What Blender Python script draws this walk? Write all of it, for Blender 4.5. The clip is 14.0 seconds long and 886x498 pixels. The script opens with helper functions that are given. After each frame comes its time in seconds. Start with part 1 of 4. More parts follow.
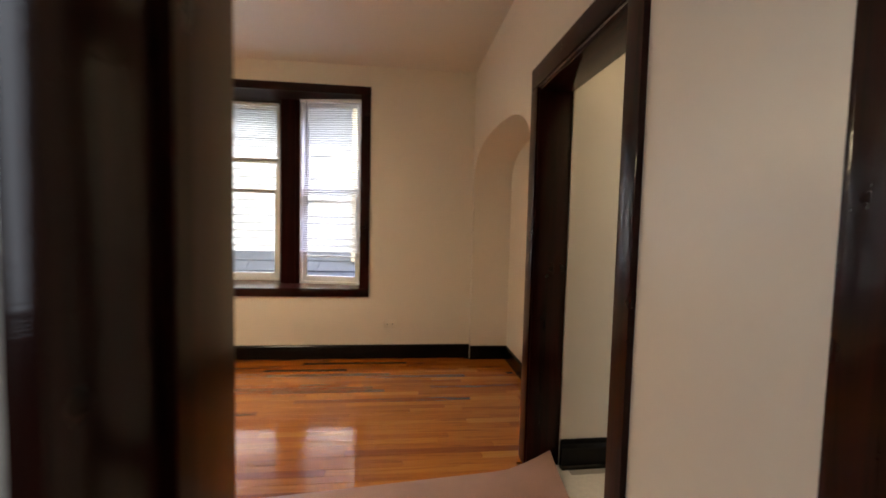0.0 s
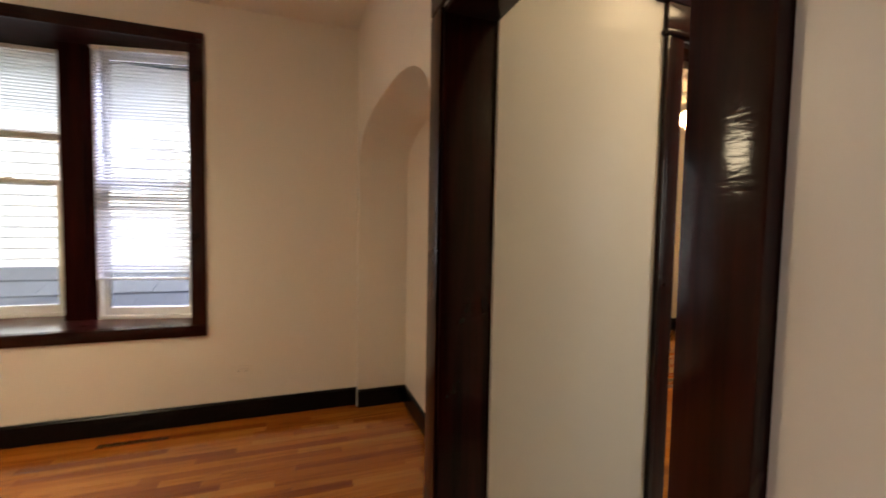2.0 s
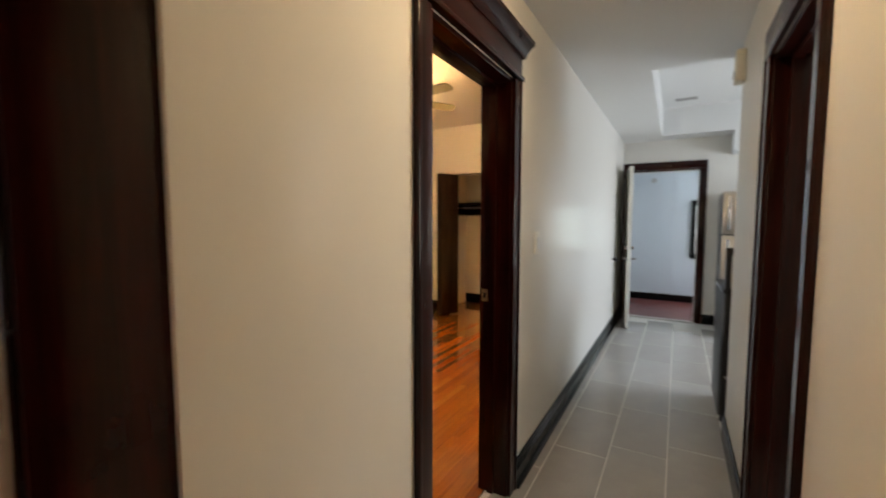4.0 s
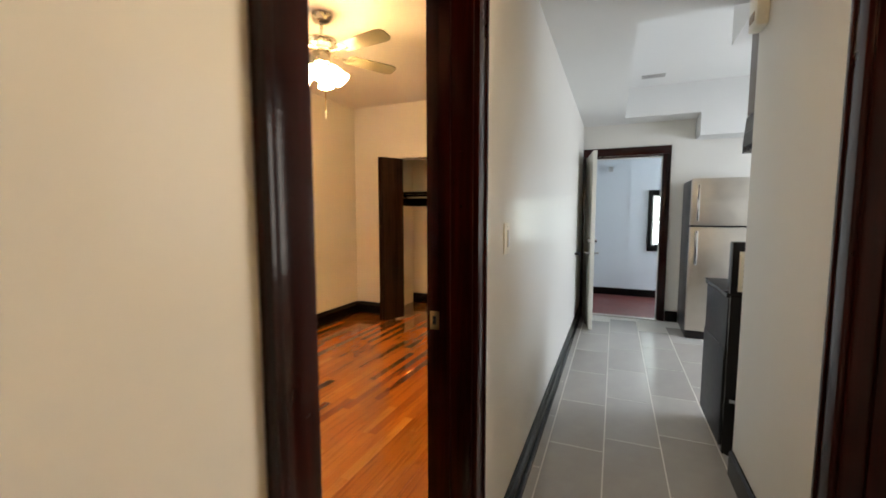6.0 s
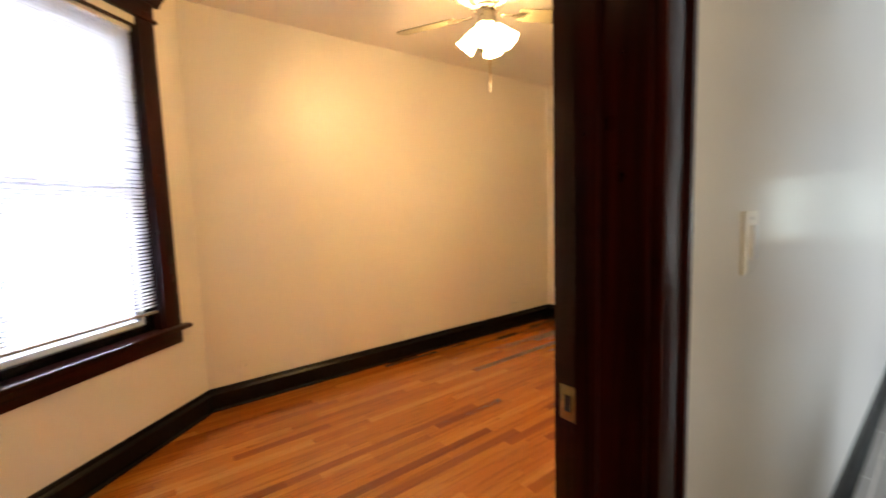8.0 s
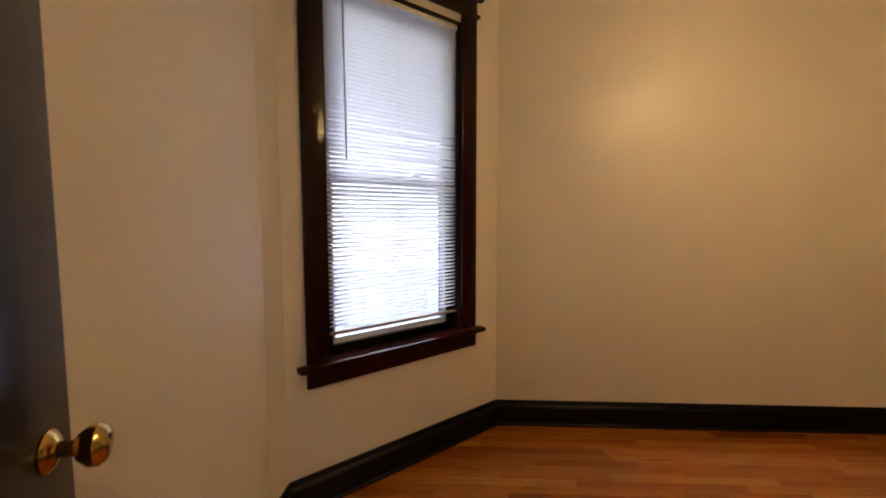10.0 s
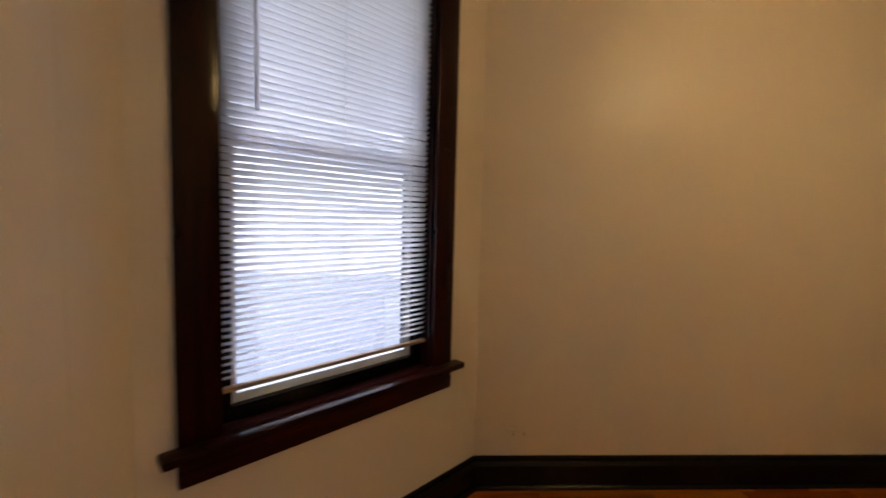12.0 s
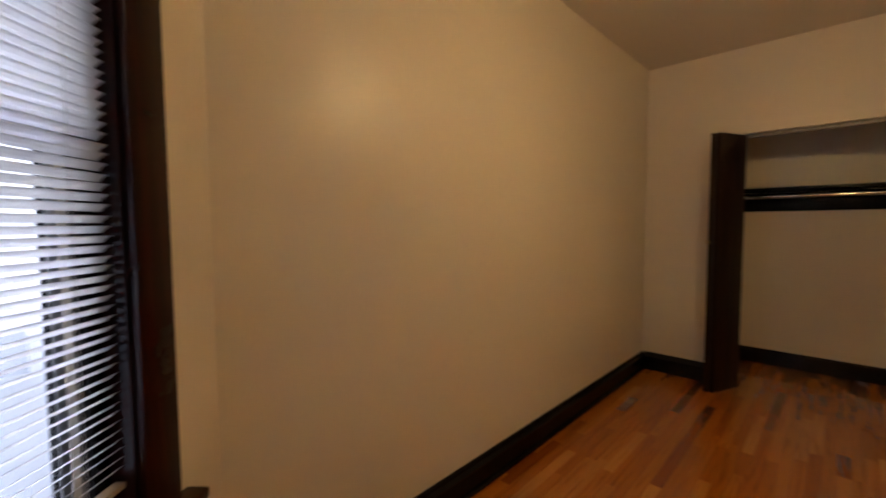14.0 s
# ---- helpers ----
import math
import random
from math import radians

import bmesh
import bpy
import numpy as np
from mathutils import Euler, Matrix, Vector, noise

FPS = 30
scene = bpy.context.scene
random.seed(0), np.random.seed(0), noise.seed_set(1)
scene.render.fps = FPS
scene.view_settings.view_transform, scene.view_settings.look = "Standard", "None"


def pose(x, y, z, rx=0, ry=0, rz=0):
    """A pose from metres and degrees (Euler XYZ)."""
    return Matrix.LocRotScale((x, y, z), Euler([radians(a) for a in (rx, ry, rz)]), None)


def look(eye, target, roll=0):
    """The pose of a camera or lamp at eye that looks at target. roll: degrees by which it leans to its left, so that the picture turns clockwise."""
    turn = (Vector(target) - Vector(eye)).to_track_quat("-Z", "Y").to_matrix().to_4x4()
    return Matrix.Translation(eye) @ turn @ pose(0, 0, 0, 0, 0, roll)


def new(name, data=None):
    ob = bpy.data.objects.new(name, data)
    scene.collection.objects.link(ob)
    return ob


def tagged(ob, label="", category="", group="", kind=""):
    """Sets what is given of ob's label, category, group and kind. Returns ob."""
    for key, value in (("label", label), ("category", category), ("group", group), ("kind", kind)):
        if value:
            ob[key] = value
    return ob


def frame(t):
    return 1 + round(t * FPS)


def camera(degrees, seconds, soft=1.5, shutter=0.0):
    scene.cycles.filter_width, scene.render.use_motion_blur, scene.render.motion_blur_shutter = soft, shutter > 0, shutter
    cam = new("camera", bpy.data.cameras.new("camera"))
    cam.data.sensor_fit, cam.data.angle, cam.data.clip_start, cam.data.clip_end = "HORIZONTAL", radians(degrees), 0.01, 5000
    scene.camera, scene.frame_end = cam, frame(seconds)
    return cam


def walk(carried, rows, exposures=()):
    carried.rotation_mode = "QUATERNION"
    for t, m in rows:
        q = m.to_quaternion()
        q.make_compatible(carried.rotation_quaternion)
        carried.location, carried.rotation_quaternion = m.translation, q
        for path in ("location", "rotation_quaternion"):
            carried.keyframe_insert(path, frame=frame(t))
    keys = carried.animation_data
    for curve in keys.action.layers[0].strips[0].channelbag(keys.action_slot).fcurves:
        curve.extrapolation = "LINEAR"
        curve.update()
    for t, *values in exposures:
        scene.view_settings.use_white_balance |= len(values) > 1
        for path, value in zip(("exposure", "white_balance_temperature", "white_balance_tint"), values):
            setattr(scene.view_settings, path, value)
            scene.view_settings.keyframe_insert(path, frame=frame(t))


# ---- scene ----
cam = camera(93.9, 14.0, soft=1.7, shutter=0.5)
PATH = [
    (0, (0.417, 0.071, 1.267), (0.635, 2.056, 1.15), 1.4),
    (0.5, (0.494, 0.318, 1.278), (0.788, 2.29, 1.124), -0.1),
    (1, (0.56, 0.54, 1.278), (0.833, 2.518, 1.164), -0.1),
    (1.5, (0.631, 0.744, 1.296), (0.979, 2.709, 1.159), 1.8),
    (2, (0.688, 0.928, 1.312), (1.364, 2.807, 1.205), 1.0),
    (2.5, (0.693, 1.072, 1.353), (1.639, 2.83, 1.236), 0.5),
    (3, (0.756, 1.195, 1.335), (2.012, 2.744, 1.176), -0.1),
    (3.5, (0.853, 1.278, 1.35), (2.359, 2.585, 1.207), 0.2),
    (4, (0.952, 1.416, 1.374), (2.663, 2.441, 1.229), 0.1),
    (4.2, (0.984, 1.47, 1.359), (2.748, 2.396, 1.183), -1.2),
    (6.3, (1.717, 1.735, 1.345), (3.54, 2.54, 1.168), -0.0),
    (6.5, (1.784, 1.739, 1.348), (3.567, 2.631, 1.177), -0.2),
    (7, (1.958, 1.757, 1.345), (3.555, 2.954, 1.201), 1.6),
    (7.5, (2.095, 1.808, 1.323), (3.528, 3.194, 1.16), 0.5),
    (8, (2.233, 1.875, 1.324), (3.438, 3.46, 1.133), -1.8),
    (8.5, (2.327, 1.955, 1.306), (3.053, 3.816, 1.152), 0.7),
    (9, (2.431, 2.076, 1.325), (2.764, 4.043, 1.17), 0.8),
    (11.3, (2.313, 2.883, 1.3), (2.069, 4.863, 1.159), -0.1),
    (11.5, (2.318, 2.94, 1.296), (2.158, 4.93, 1.205), 0.2),
    (12, (2.323, 3.1, 1.284), (2.417, 5.093, 1.144), 1.4),
    (12.5, (2.255, 3.283, 1.305), (2.869, 5.181, 1.164), -0.2),
    (13, (2.226, 3.424, 1.301), (3.065, 5.232, 1.139), 0.1),
    (13.5, (2.206, 3.569, 1.335), (3.289, 5.247, 1.228), 0.3),
    (14, (2.195, 3.73, 1.328), (3.634, 5.113, 1.209), -0.3),
]
walk(cam, [(t, look(eye, target, roll)) for t, eye, target, roll in PATH],
     exposures=[(0.0, 2.15), (1.5, 2.15), (2.5, 2.4), (3.0, 2.65), (3.5, 2.6), (4.0, 2.4), (6.5, 2.6), (7.5, 2.6), (8.0, 2.5), (8.5, 2.4), (9.0, 2.05), (11.3, 0.85), (14.0, 1.0)])

# ---- world, sun, large lights ----
world = bpy.data.worlds.new("world")
scene.world = world
world.use_nodes = True
wn = world.node_tree.nodes
sky = wn.new("ShaderNodeTexSky")
sky.sky_type = "NISHITA"
sky.sun_disc = False
sky.sun_elevation, sky.sun_rotation = radians(52), radians(200)
world.node_tree.links.new(sky.outputs[0], wn["Background"].inputs[0])
wn["Background"].inputs[1].default_value = 0.05


def sun(elevation, azimuth, strength):
    data = bpy.data.lights.new("sun", "SUN")
    data.energy, data.angle, data.color = strength, radians(0.5), (1, 0.95, 0.86)
    ob = new("sun", data)
    e, a = radians(elevation), radians(azimuth)
    way = Vector((math.sin(a) * math.cos(e), math.cos(a) * math.cos(e), math.sin(e)))
    ob.matrix_world = look(way * 20, (0, 0, 0))
    return ob


def area(name, eye, target, w, h, watts, colour=(1, 1, 1)):
    data = bpy.data.lights.new(name, "AREA")
    data.shape, data.size, data.size_y, data.energy, data.color = "RECTANGLE", w, h, watts, colour
    ob = new(name, data)
    ob.matrix_world = look(eye, target)
    return ob


sun(52, 200, 1.7)
KITCHEN_DAY = area("kitchen_window_daylight", (5.9, -1.05, 1.5), (5.6, 1.1, 0.0), 1.3, 1.1, 13, (0.80, 0.88, 1.0))
PORCH_DAY = area("porch_window_daylight", (8.2, -0.35, 1.5), (8.2, 2.0, 1.2), 0.9, 1.2, 6, (0.78, 0.89, 1.0))
BAY_DAY = area("bay_window_daylight", (-1.3, 5.35, 3.35), (-1.3, 4.0, 1.2), 2.8, 1.0, 54, (0.93, 0.96, 1.0))
BED_DAY = area("bedroom_window_daylight", (2.125, 4.863, 1.53), (2.800, 4.125, 1.53), 1.9, 2.1, 6, (0.66, 0.74, 1.0))
BED_SKY = area("bedroom_window_sky", (1.45, 5.20, 3.45), (2.02, 4.57, 1.5), 1.3, 0.8, 125, (0.60, 0.64, 1.0))
ENTRY_DAY = area("entry_daylight", (-0.7, -0.6, 1.6), (0.2, 0.3, 1.3), 0.6, 1.2, 2.5, (0.80, 0.88, 1.0))
SIDE_DAY = area("side_room_window_daylight", (3.3, 0.135, 1.62), (2.0, 2.1, 1.15), 0.8, 1.1, 2.4, (1.0, 0.93, 0.84))
FAN_GLOW, LAMP_GLOW, HALL_GLOW = 19.0, 10.0, 6.6
WARM = (1.0, 0.645, 0.26)


# ---- materials ----
class Mat:
    """A node material under way."""

    def __init__(self, name):
        self.m = bpy.data.materials.new(name)
        self.m.use_nodes = True
        self.n, self.l = self.m.node_tree.nodes, self.m.node_tree.links
        self.b = self.n["Principled BSDF"]
        self.tc = self.n.new("ShaderNodeTexCoord")

    def put(self, socket, value):
        if isinstance(value, bpy.types.NodeSocket):
            self.l.new(value, self.b.inputs[socket])
        else:
            self.b.inputs[socket].default_value = value
        return self

    def coords(self, scale=(1, 1, 1), shift=None):
        mp = self.n.new("ShaderNodeMapping")
        mp.inputs["Scale"].default_value = scale
        self.l.new(self.tc.outputs["Object"], mp.inputs["Vector"])
        if shift is not None:
            self.l.new(shift, mp.inputs["Location"])
        return mp.outputs[0]

    def noise(self, scale, detail=3, rough=0.5, vec=None, distort=0.0):
        t = self.n.new("ShaderNodeTexNoise")
        t.inputs["Scale"].default_value, t.inputs["Detail"].default_value = scale, detail
        t.inputs["Roughness"].default_value, t.inputs["Distortion"].default_value = rough, distort
        self.l.new(vec or self.tc.outputs["Object"], t.inputs["Vector"])
        return t.outputs[0]

    def ramp(self, fac, stops):
        r = self.n.new("ShaderNodeValToRGB")
        while len(r.color_ramp.elements) < len(stops):
            r.color_ramp.elements.new(0.5)
        for e, (at, c) in zip(r.color_ramp.elements, stops):
            e.position, e.color = at, (*c, 1) if len(c) == 3 else c
        self.l.new(fac, r.inputs[0])
        return r.outputs[0]

    def mix(self, a, b, fac, mode="MIX"):
        x = self.n.new("ShaderNodeMix")
        x.data_type, x.blend_type = "RGBA", mode
        for sock, v in ((x.inputs[0], fac), (x.inputs[6], a), (x.inputs[7], b)):
            if isinstance(v, bpy.types.NodeSocket):
                self.l.new(v, sock)
            elif isinstance(v, tuple):
                sock.default_value = (*v, 1)
            else:
                sock.default_value = v
        return x.outputs[2]

    def value(self, fac, lo, hi):
        r = self.n.new("ShaderNodeMapRange")
        r.inputs["To Min"].default_value, r.inputs["To Max"].default_value = lo, hi
        self.l.new(fac, r.inputs["Value"])
        return r.outputs[0]

    def bump(self, height, strength, distance=0.002):
        b = self.n.new("ShaderNodeBump")
        b.inputs["Strength"].default_value, b.inputs["Distance"].default_value = strength, distance
        self.l.new(height, b.inputs["Height"])
        self.l.new(b.outputs[0], self.b.inputs["Normal"])
        return self


def paint(name, colour, rough=0.45, bump=0.25):
    m = Mat(name)
    big = m.noise(1.3, 4, 0.6)
    dark = tuple(c * 0.985 for c in colour)
    m.put("Base Color", m.ramp(big, [(0.3, dark), (0.7, colour)]))
    m.put("Roughness", m.value(m.noise(4, 3), rough - 0.005, rough + 0.005))
    m.bump(m.noise(55, 4, 0.6), bump, 0.0006)
    # old plaster is never quite flat
    swell = m.n.new("ShaderNodeBump")
    swell.inputs["Strength"].default_value, swell.inputs["Distance"].default_value = 0.22, 0.012
    m.l.new(m.noise(4.5, 3, 0.55), swell.inputs["Height"])
    m.l.new(swell.outputs[0], m.b.inputs["Normal"].links[0].from_node.inputs["Normal"])
    return m.m


def stained(name, dark, light, rough=0.26, axis=2, relief=0.2):
    """Dark varnished wood with grain along an axis."""
    m = Mat(name)
    sc = [28, 28, 28]
    sc[axis] = 1.2
    v = m.coords(sc)
    g = m.noise(1.0, 6, 0.65, v, 0.6)
    m.put("Base Color", m.ramp(g, [(0.3, dark), (0.55, tuple((a + b) / 2 for a, b in zip(dark, light))), (0.75, light)]))
    m.put("Roughness", m.value(m.noise(6, 4, 0.6), rough - 0.05, rough + 0.14))
    m.put("Specular IOR Level", 0.04)
    m.put("Coat Weight", 0.75)
    m.put("Coat IOR", 1.34)
    m.put("Coat Roughness", m.value(m.noise(9, 3, 0.6), 0.07, 0.14))
    m.bump(m.noise(1.0, 5, 0.6, m.coords([s * 0.7 for s in sc])), relief, 0.0018)
    # the varnish lies in soft runs and brush marks over the grain
    runs = [11, 11, 11]
    runs[axis] = 62
    b = m.n.new("ShaderNodeBump")
    b.inputs["Strength"].default_value, b.inputs["Distance"].default_value = 0.45, 0.0012
    m.l.new(m.noise(1.0, 4, 0.6, m.coords(runs), 0.4), b.inputs["Height"])
    m.l.new(b.outputs[0], m.b.inputs["Coat Normal"])
    return m.m


def plank_mat(name, joined):
    m = Mat(name)
    if joined:
        pick = m.n.new("ShaderNodeNewGeometry").outputs["Random Per Island"]
    else:
        pick = m.n.new("ShaderNodeObjectInfo").outputs["Random"]
    mul = m.n.new("ShaderNodeVectorMath")
    mul.operation = "MULTIPLY"
    comb = m.n.new("ShaderNodeCombineXYZ")
    for k in range(3):
        m.l.new(pick, comb.inputs[k])
    m.l.new(comb.outputs[0], mul.inputs[0])
    mul.inputs[1].default_value = (61, 37, 11)
    grain = m.noise(1.0, 6, 0.62, m.coords((1.6, 30, 20), mul.outputs[0]), 1.6)
    fine = m.noise(1.0, 4, 0.7, m.coords((9, 260, 60), mul.outputs[0]))
    base = m.ramp(pick, [(0.0, (0.19, 0.042, 0.004)), (0.06, (0.27, 0.068, 0.007)), (0.13, (0.36, 0.106, 0.012)),
                         (0.55, (0.41, 0.130, 0.014)), (0.85, (0.46, 0.162, 0.020)), (1.0, (0.52, 0.210, 0.034))])
    g = m.ramp(grain, [(0.32, (0.60, 0.46, 0.34)), (0.5, (0.95, 0.93, 0.9)), (0.7, (1.0, 1.0, 1.0))])
    f = m.ramp(fine, [(0.35, (0.86, 0.83, 0.79)), (0.6, (1.0, 1.0, 1.0))])
    col = m.mix(m.mix(base, g, 0.9, "MULTIPLY"), f, 0.7, "MULTIPLY")
    m.put("Base Color", col)
    m.put("Roughness", m.value(m.noise(3, 3), 0.18, 0.30))
    m.put("Coat Weight", 0.9)
    m.put("Coat IOR", 1.58)
    m.put("Specular IOR Level", 0.15)
    m.put("Coat Roughness", m.value(m.noise(5, 4, 0.6), 0.03, 0.075))
    m.bump(m.noise(2.6, 3), 0.12, 0.01)
    return m.m


def tile_mat():
    m = Mat("grey_tile")
    pick = m.n.new("ShaderNodeObjectInfo").outputs["Random"]
    base = m.ramp(pick, [(0.0, (0.42, 0.395, 0.36)), (1.0, (0.49, 0.465, 0.43))])
    cloud = m.ramp(m.noise(5, 5, 0.6), [(0.3, (0.88, 0.88, 0.88)), (0.7, (1, 1, 1))])
    m.put("Base Color", m.mix(base, cloud, 1.0, "MULTIPLY"))
    m.put("Roughness", m.value(m.noise(3, 2), 0.22, 0.30))
    m.bump(m.noise(30, 4), 0.03, 0.001)
    return m.m


def plain(name, colour, rough=0.5, metal=0.0, vary=0.12, scale=14.0, bump=0.1):
    m = Mat(name)
    n = m.noise(scale, 4, 0.6)
    m.put("Base Color", m.ramp(n, [(0.3, tuple(c * (1 - vary) for c in colour)), (0.7, colour)]))
    m.put("Roughness", m.value(m.noise(scale * 2, 3), max(rough - 0.06, 0.02), rough + 0.06))
    m.put("Metallic", metal)
    if bump:
        m.bump(m.noise(scale * 6, 3), bump, 0.0008)
    return m.m


def glow(name, colour, strength, edge=None):
    m = Mat(name)
    m.put("Base Color", (0.85, 0.82, 0.75, 1))
    m.put("Roughness", 0.35)
    m.put("Emission Color", (*colour, 1))
    m.put("Emission Strength", strength)
    return m.m


def glass_mat():
    m = Mat("window_glass")
    m.put("Base Color", (0.96, 0.98, 0.98, 1))
    m.put("Roughness", 0.0)
    m.put("IOR", 1.45)
    m.put("Transmission Weight", 1.0)
    return m.m


def slat_mat(name, c, through_light):
    m = Mat(name)
    out = m.n["Material Output"]
    tr = m.n.new("ShaderNodeBsdfTranslucent")
    tr.inputs[0].default_value = (c, c, c, 1)
    ms = m.n.new("ShaderNodeMixShader")
    ms.inputs[0].default_value = through_light
    m.put("Base Color", (c, c, c * 0.985, 1)).put("Roughness", 0.4)
    m.l.new(m.b.outputs[0], ms.inputs[1])
    m.l.new(tr.outputs[0], ms.inputs[2])
    m.l.new(ms.outputs[0], out.inputs[0])
    return m.m


WALL = paint("warm_white_wall_paint", (0.78, 0.72, 0.63), 0.36)
HALL = paint("hall_wall_gloss_paint", (0.77, 0.745, 0.685), 0.36, 0.3)
HALL.node_tree.nodes["Principled BSDF"].inputs["Specular IOR Level"].default_value = 0.025
HALL.node_tree.nodes["Principled BSDF"].inputs["Coat Weight"].default_value = 0.12
HALL.node_tree.nodes["Principled BSDF"].inputs["Coat Roughness"].default_value = 0.13
CEIL = paint("ceiling_paint", (0.76, 0.70, 0.63), 0.42, 0.15)
KCEIL = paint("kitchen_ceiling_paint", (0.78, 0.78, 0.76), 0.5, 0.15)
PORCH = paint("porch_panel_paint", (0.62, 0.66, 0.70), 0.5, 0.1)
WOODV = stained("mahogany_stain_upright", (0.0035, 0.0006, 0.0004), (0.036, 0.0042, 0.0024))
WOODH = stained("mahogany_stain_level", (0.0035, 0.0006, 0.0004), (0.036, 0.0042, 0.0024), axis=0)
WOODS = stained("mahogany_stain_dull", (0.0035, 0.0006, 0.0004), (0.036, 0.0042, 0.0024), 0.5)
WOODS.node_tree.nodes["Principled BSDF"].inputs["Coat Weight"].default_value = 0.12
DOORM = stained("dark_door_varnish", (0.012, 0.007, 0.007), (0.020, 0.011, 0.011), 0.3, relief=0.03)
BIFOLD = stained("dark_brown_bifold_stain", (0.010, 0.004, 0.0022), (0.036, 0.015, 0.008), 0.4)
BLACK = plain("black_gloss_paint", (0.003, 0.003, 0.0035), 0.24, bump=0.03, scale=8)
BLACK.node_tree.nodes["Principled BSDF"].inputs["Specular IOR Level"].default_value = 0.2
PLANK, PLANKJ = plank_mat("oak_strip", False), plank_mat("oak_strip_joined", True)
GAP = plain("floor_joint", (0.05, 0.02, 0.008), 0.7)
GROUT = plain("pale_grout", (0.74, 0.71, 0.66), 0.8, scale=40)
TILE = tile_mat()
BRICKRED = plain("red_porch_floor_paint", (0.15, 0.035, 0.028), 0.45, scale=5, vary=0.3)
VINYL = plain("white_vinyl_frame", (0.78, 0.77, 0.73), 0.35, bump=0)
SLAT = slat_mat("white_vinyl_slat", 0.88, 0.86)
# the same white slats, backlit shade put into the colour so lines show
SHADEDSLAT = slat_mat("shaded_white_vinyl_slat", 0.66, 0.3)
RAIL = plain("blind_rail", (0.34, 0.25, 0.16), 0.45, bump=0)
CORD = plain("white_cord", (0.7, 0.7, 0.68), 0.7)
WAND = plain("grey_plastic_wand", (0.35, 0.35, 0.36), 0.25, bump=0)
GLASS = glass_mat()
STEEL = plain("brushed_steel", (0.60, 0.56, 0.50), 0.34, 1.0, scale=5, bump=0)
NICKEL = plain("brushed_nickel", (0.50, 0.46, 0.40), 0.28, 1.0, bump=0.05)
CHROME = plain("satin_chrome", (0.65, 0.65, 0.66), 0.16, 1.0, bump=0)
BRASS = plain("polished_brass", (0.72, 0.48, 0.16), 0.14, 1.0, bump=0)
DULLBRASS = plain("dull_brass", (0.50, 0.38, 0.19), 0.33, 1.0)
PLATE = plain("ivory_plastic", (0.86, 0.82, 0.70), 0.35, bump=0)
WHITEP = plain("white_plastic", (0.80, 0.80, 0.78), 0.35, bump=0)
DARKP = plain("black_appliance_enamel", (0.012, 0.012, 0.014), 0.22, bump=0)
SIDEP = plain("black_range_side", (0.007, 0.007, 0.009), 0.4)
for enamel in (DARKP, SIDEP):
    enamel.node_tree.nodes["Principled BSDF"].inputs["Specular IOR Level"].default_value = 0.22
GREYP = plain("dark_grey_appliance_side", (0.045, 0.045, 0.05), 0.35)
DOORW = paint("cream_door_paint", (0.72, 0.70, 0.62), 0.3, 0.1)
PAPER = plain("pink_builders_paper", (0.42, 0.25, 0.20), 0.75, scale=3, vary=0.18, bump=0.25)
PAPER2 = plain("tan_kraft_paper", (0.40, 0.31, 0.21), 0.7, scale=3, vary=0.15, bump=0.25)
BLADE = plain("maple_fan_blade", (0.24, 0.205, 0.13), 0.35, scale=3, vary=0.25)
VENT = plain("grey_vent_metal", (0.22, 0.21, 0.20), 0.4, 0.3)
PALEVENT = plain("pale_vent_metal", (0.45, 0.44, 0.42), 0.45)
HOLE = plain("dark_gap", (0.01, 0.01, 0.01), 0.9)
CABINET = plain("walnut_cabinet_veneer", (0.10, 0.055, 0.028), 0.35, scale=6, vary=0.3)
SIDING = plain("white_lap_siding", (0.74, 0.73, 0.70), 0.6, scale=3, vary=0.06)
SIDING2 = plain("pale_blue_siding", (0.55, 0.60, 0.68), 0.6, scale=3, vary=0.06)
SHINGLE = plain("grey_shingle", (0.062, 0.068, 0.08), 0.85, scale=9, vary=0.3, bump=0.5)
TAN = plain("tan_trim_paint", (0.50, 0.42, 0.27), 0.6)
LEAF = plain("leaf", (0.06, 0.13, 0.03), 0.5, scale=6, vary=0.5)
BARK = plain("bark", (0.12, 0.09, 0.06), 0.9)
GROUND = plain("ground_soil", (0.16, 0.14, 0.11), 0.9, scale=1.5, vary=0.4)
FANGLASS = glow("lit_frosted_glass", WARM, FAN_GLOW)
BOWL = glow("lit_alabaster_bowl", (1.0, 0.80, 0.52), LAMP_GLOW)
HALLGLASS = glow("lit_opal_glass", (1.0, 0.72, 0.40), HALL_GLOW)


# ---- small building helpers ----
def bx(bm, a, b, bevel=0.0):
    """A box between two corners, with softened edges where asked."""
    geo = bmesh.ops.create_cube(bm, size=1)
    c, d = (Vector(a) + Vector(b)) / 2, [abs(q - p) for p, q in zip(a, b)]
    for v in geo["verts"]:
        v.co = Vector((v.co.x * d[0], v.co.y * d[1], v.co.z * d[2])) + c
    if bevel:
        edges = list({e for v in geo["verts"] for e in v.link_edges})
        bmesh.ops.bevel(bm, geom=edges, offset=bevel, segments=2, affect="EDGES", profile=0.6)
    return bm


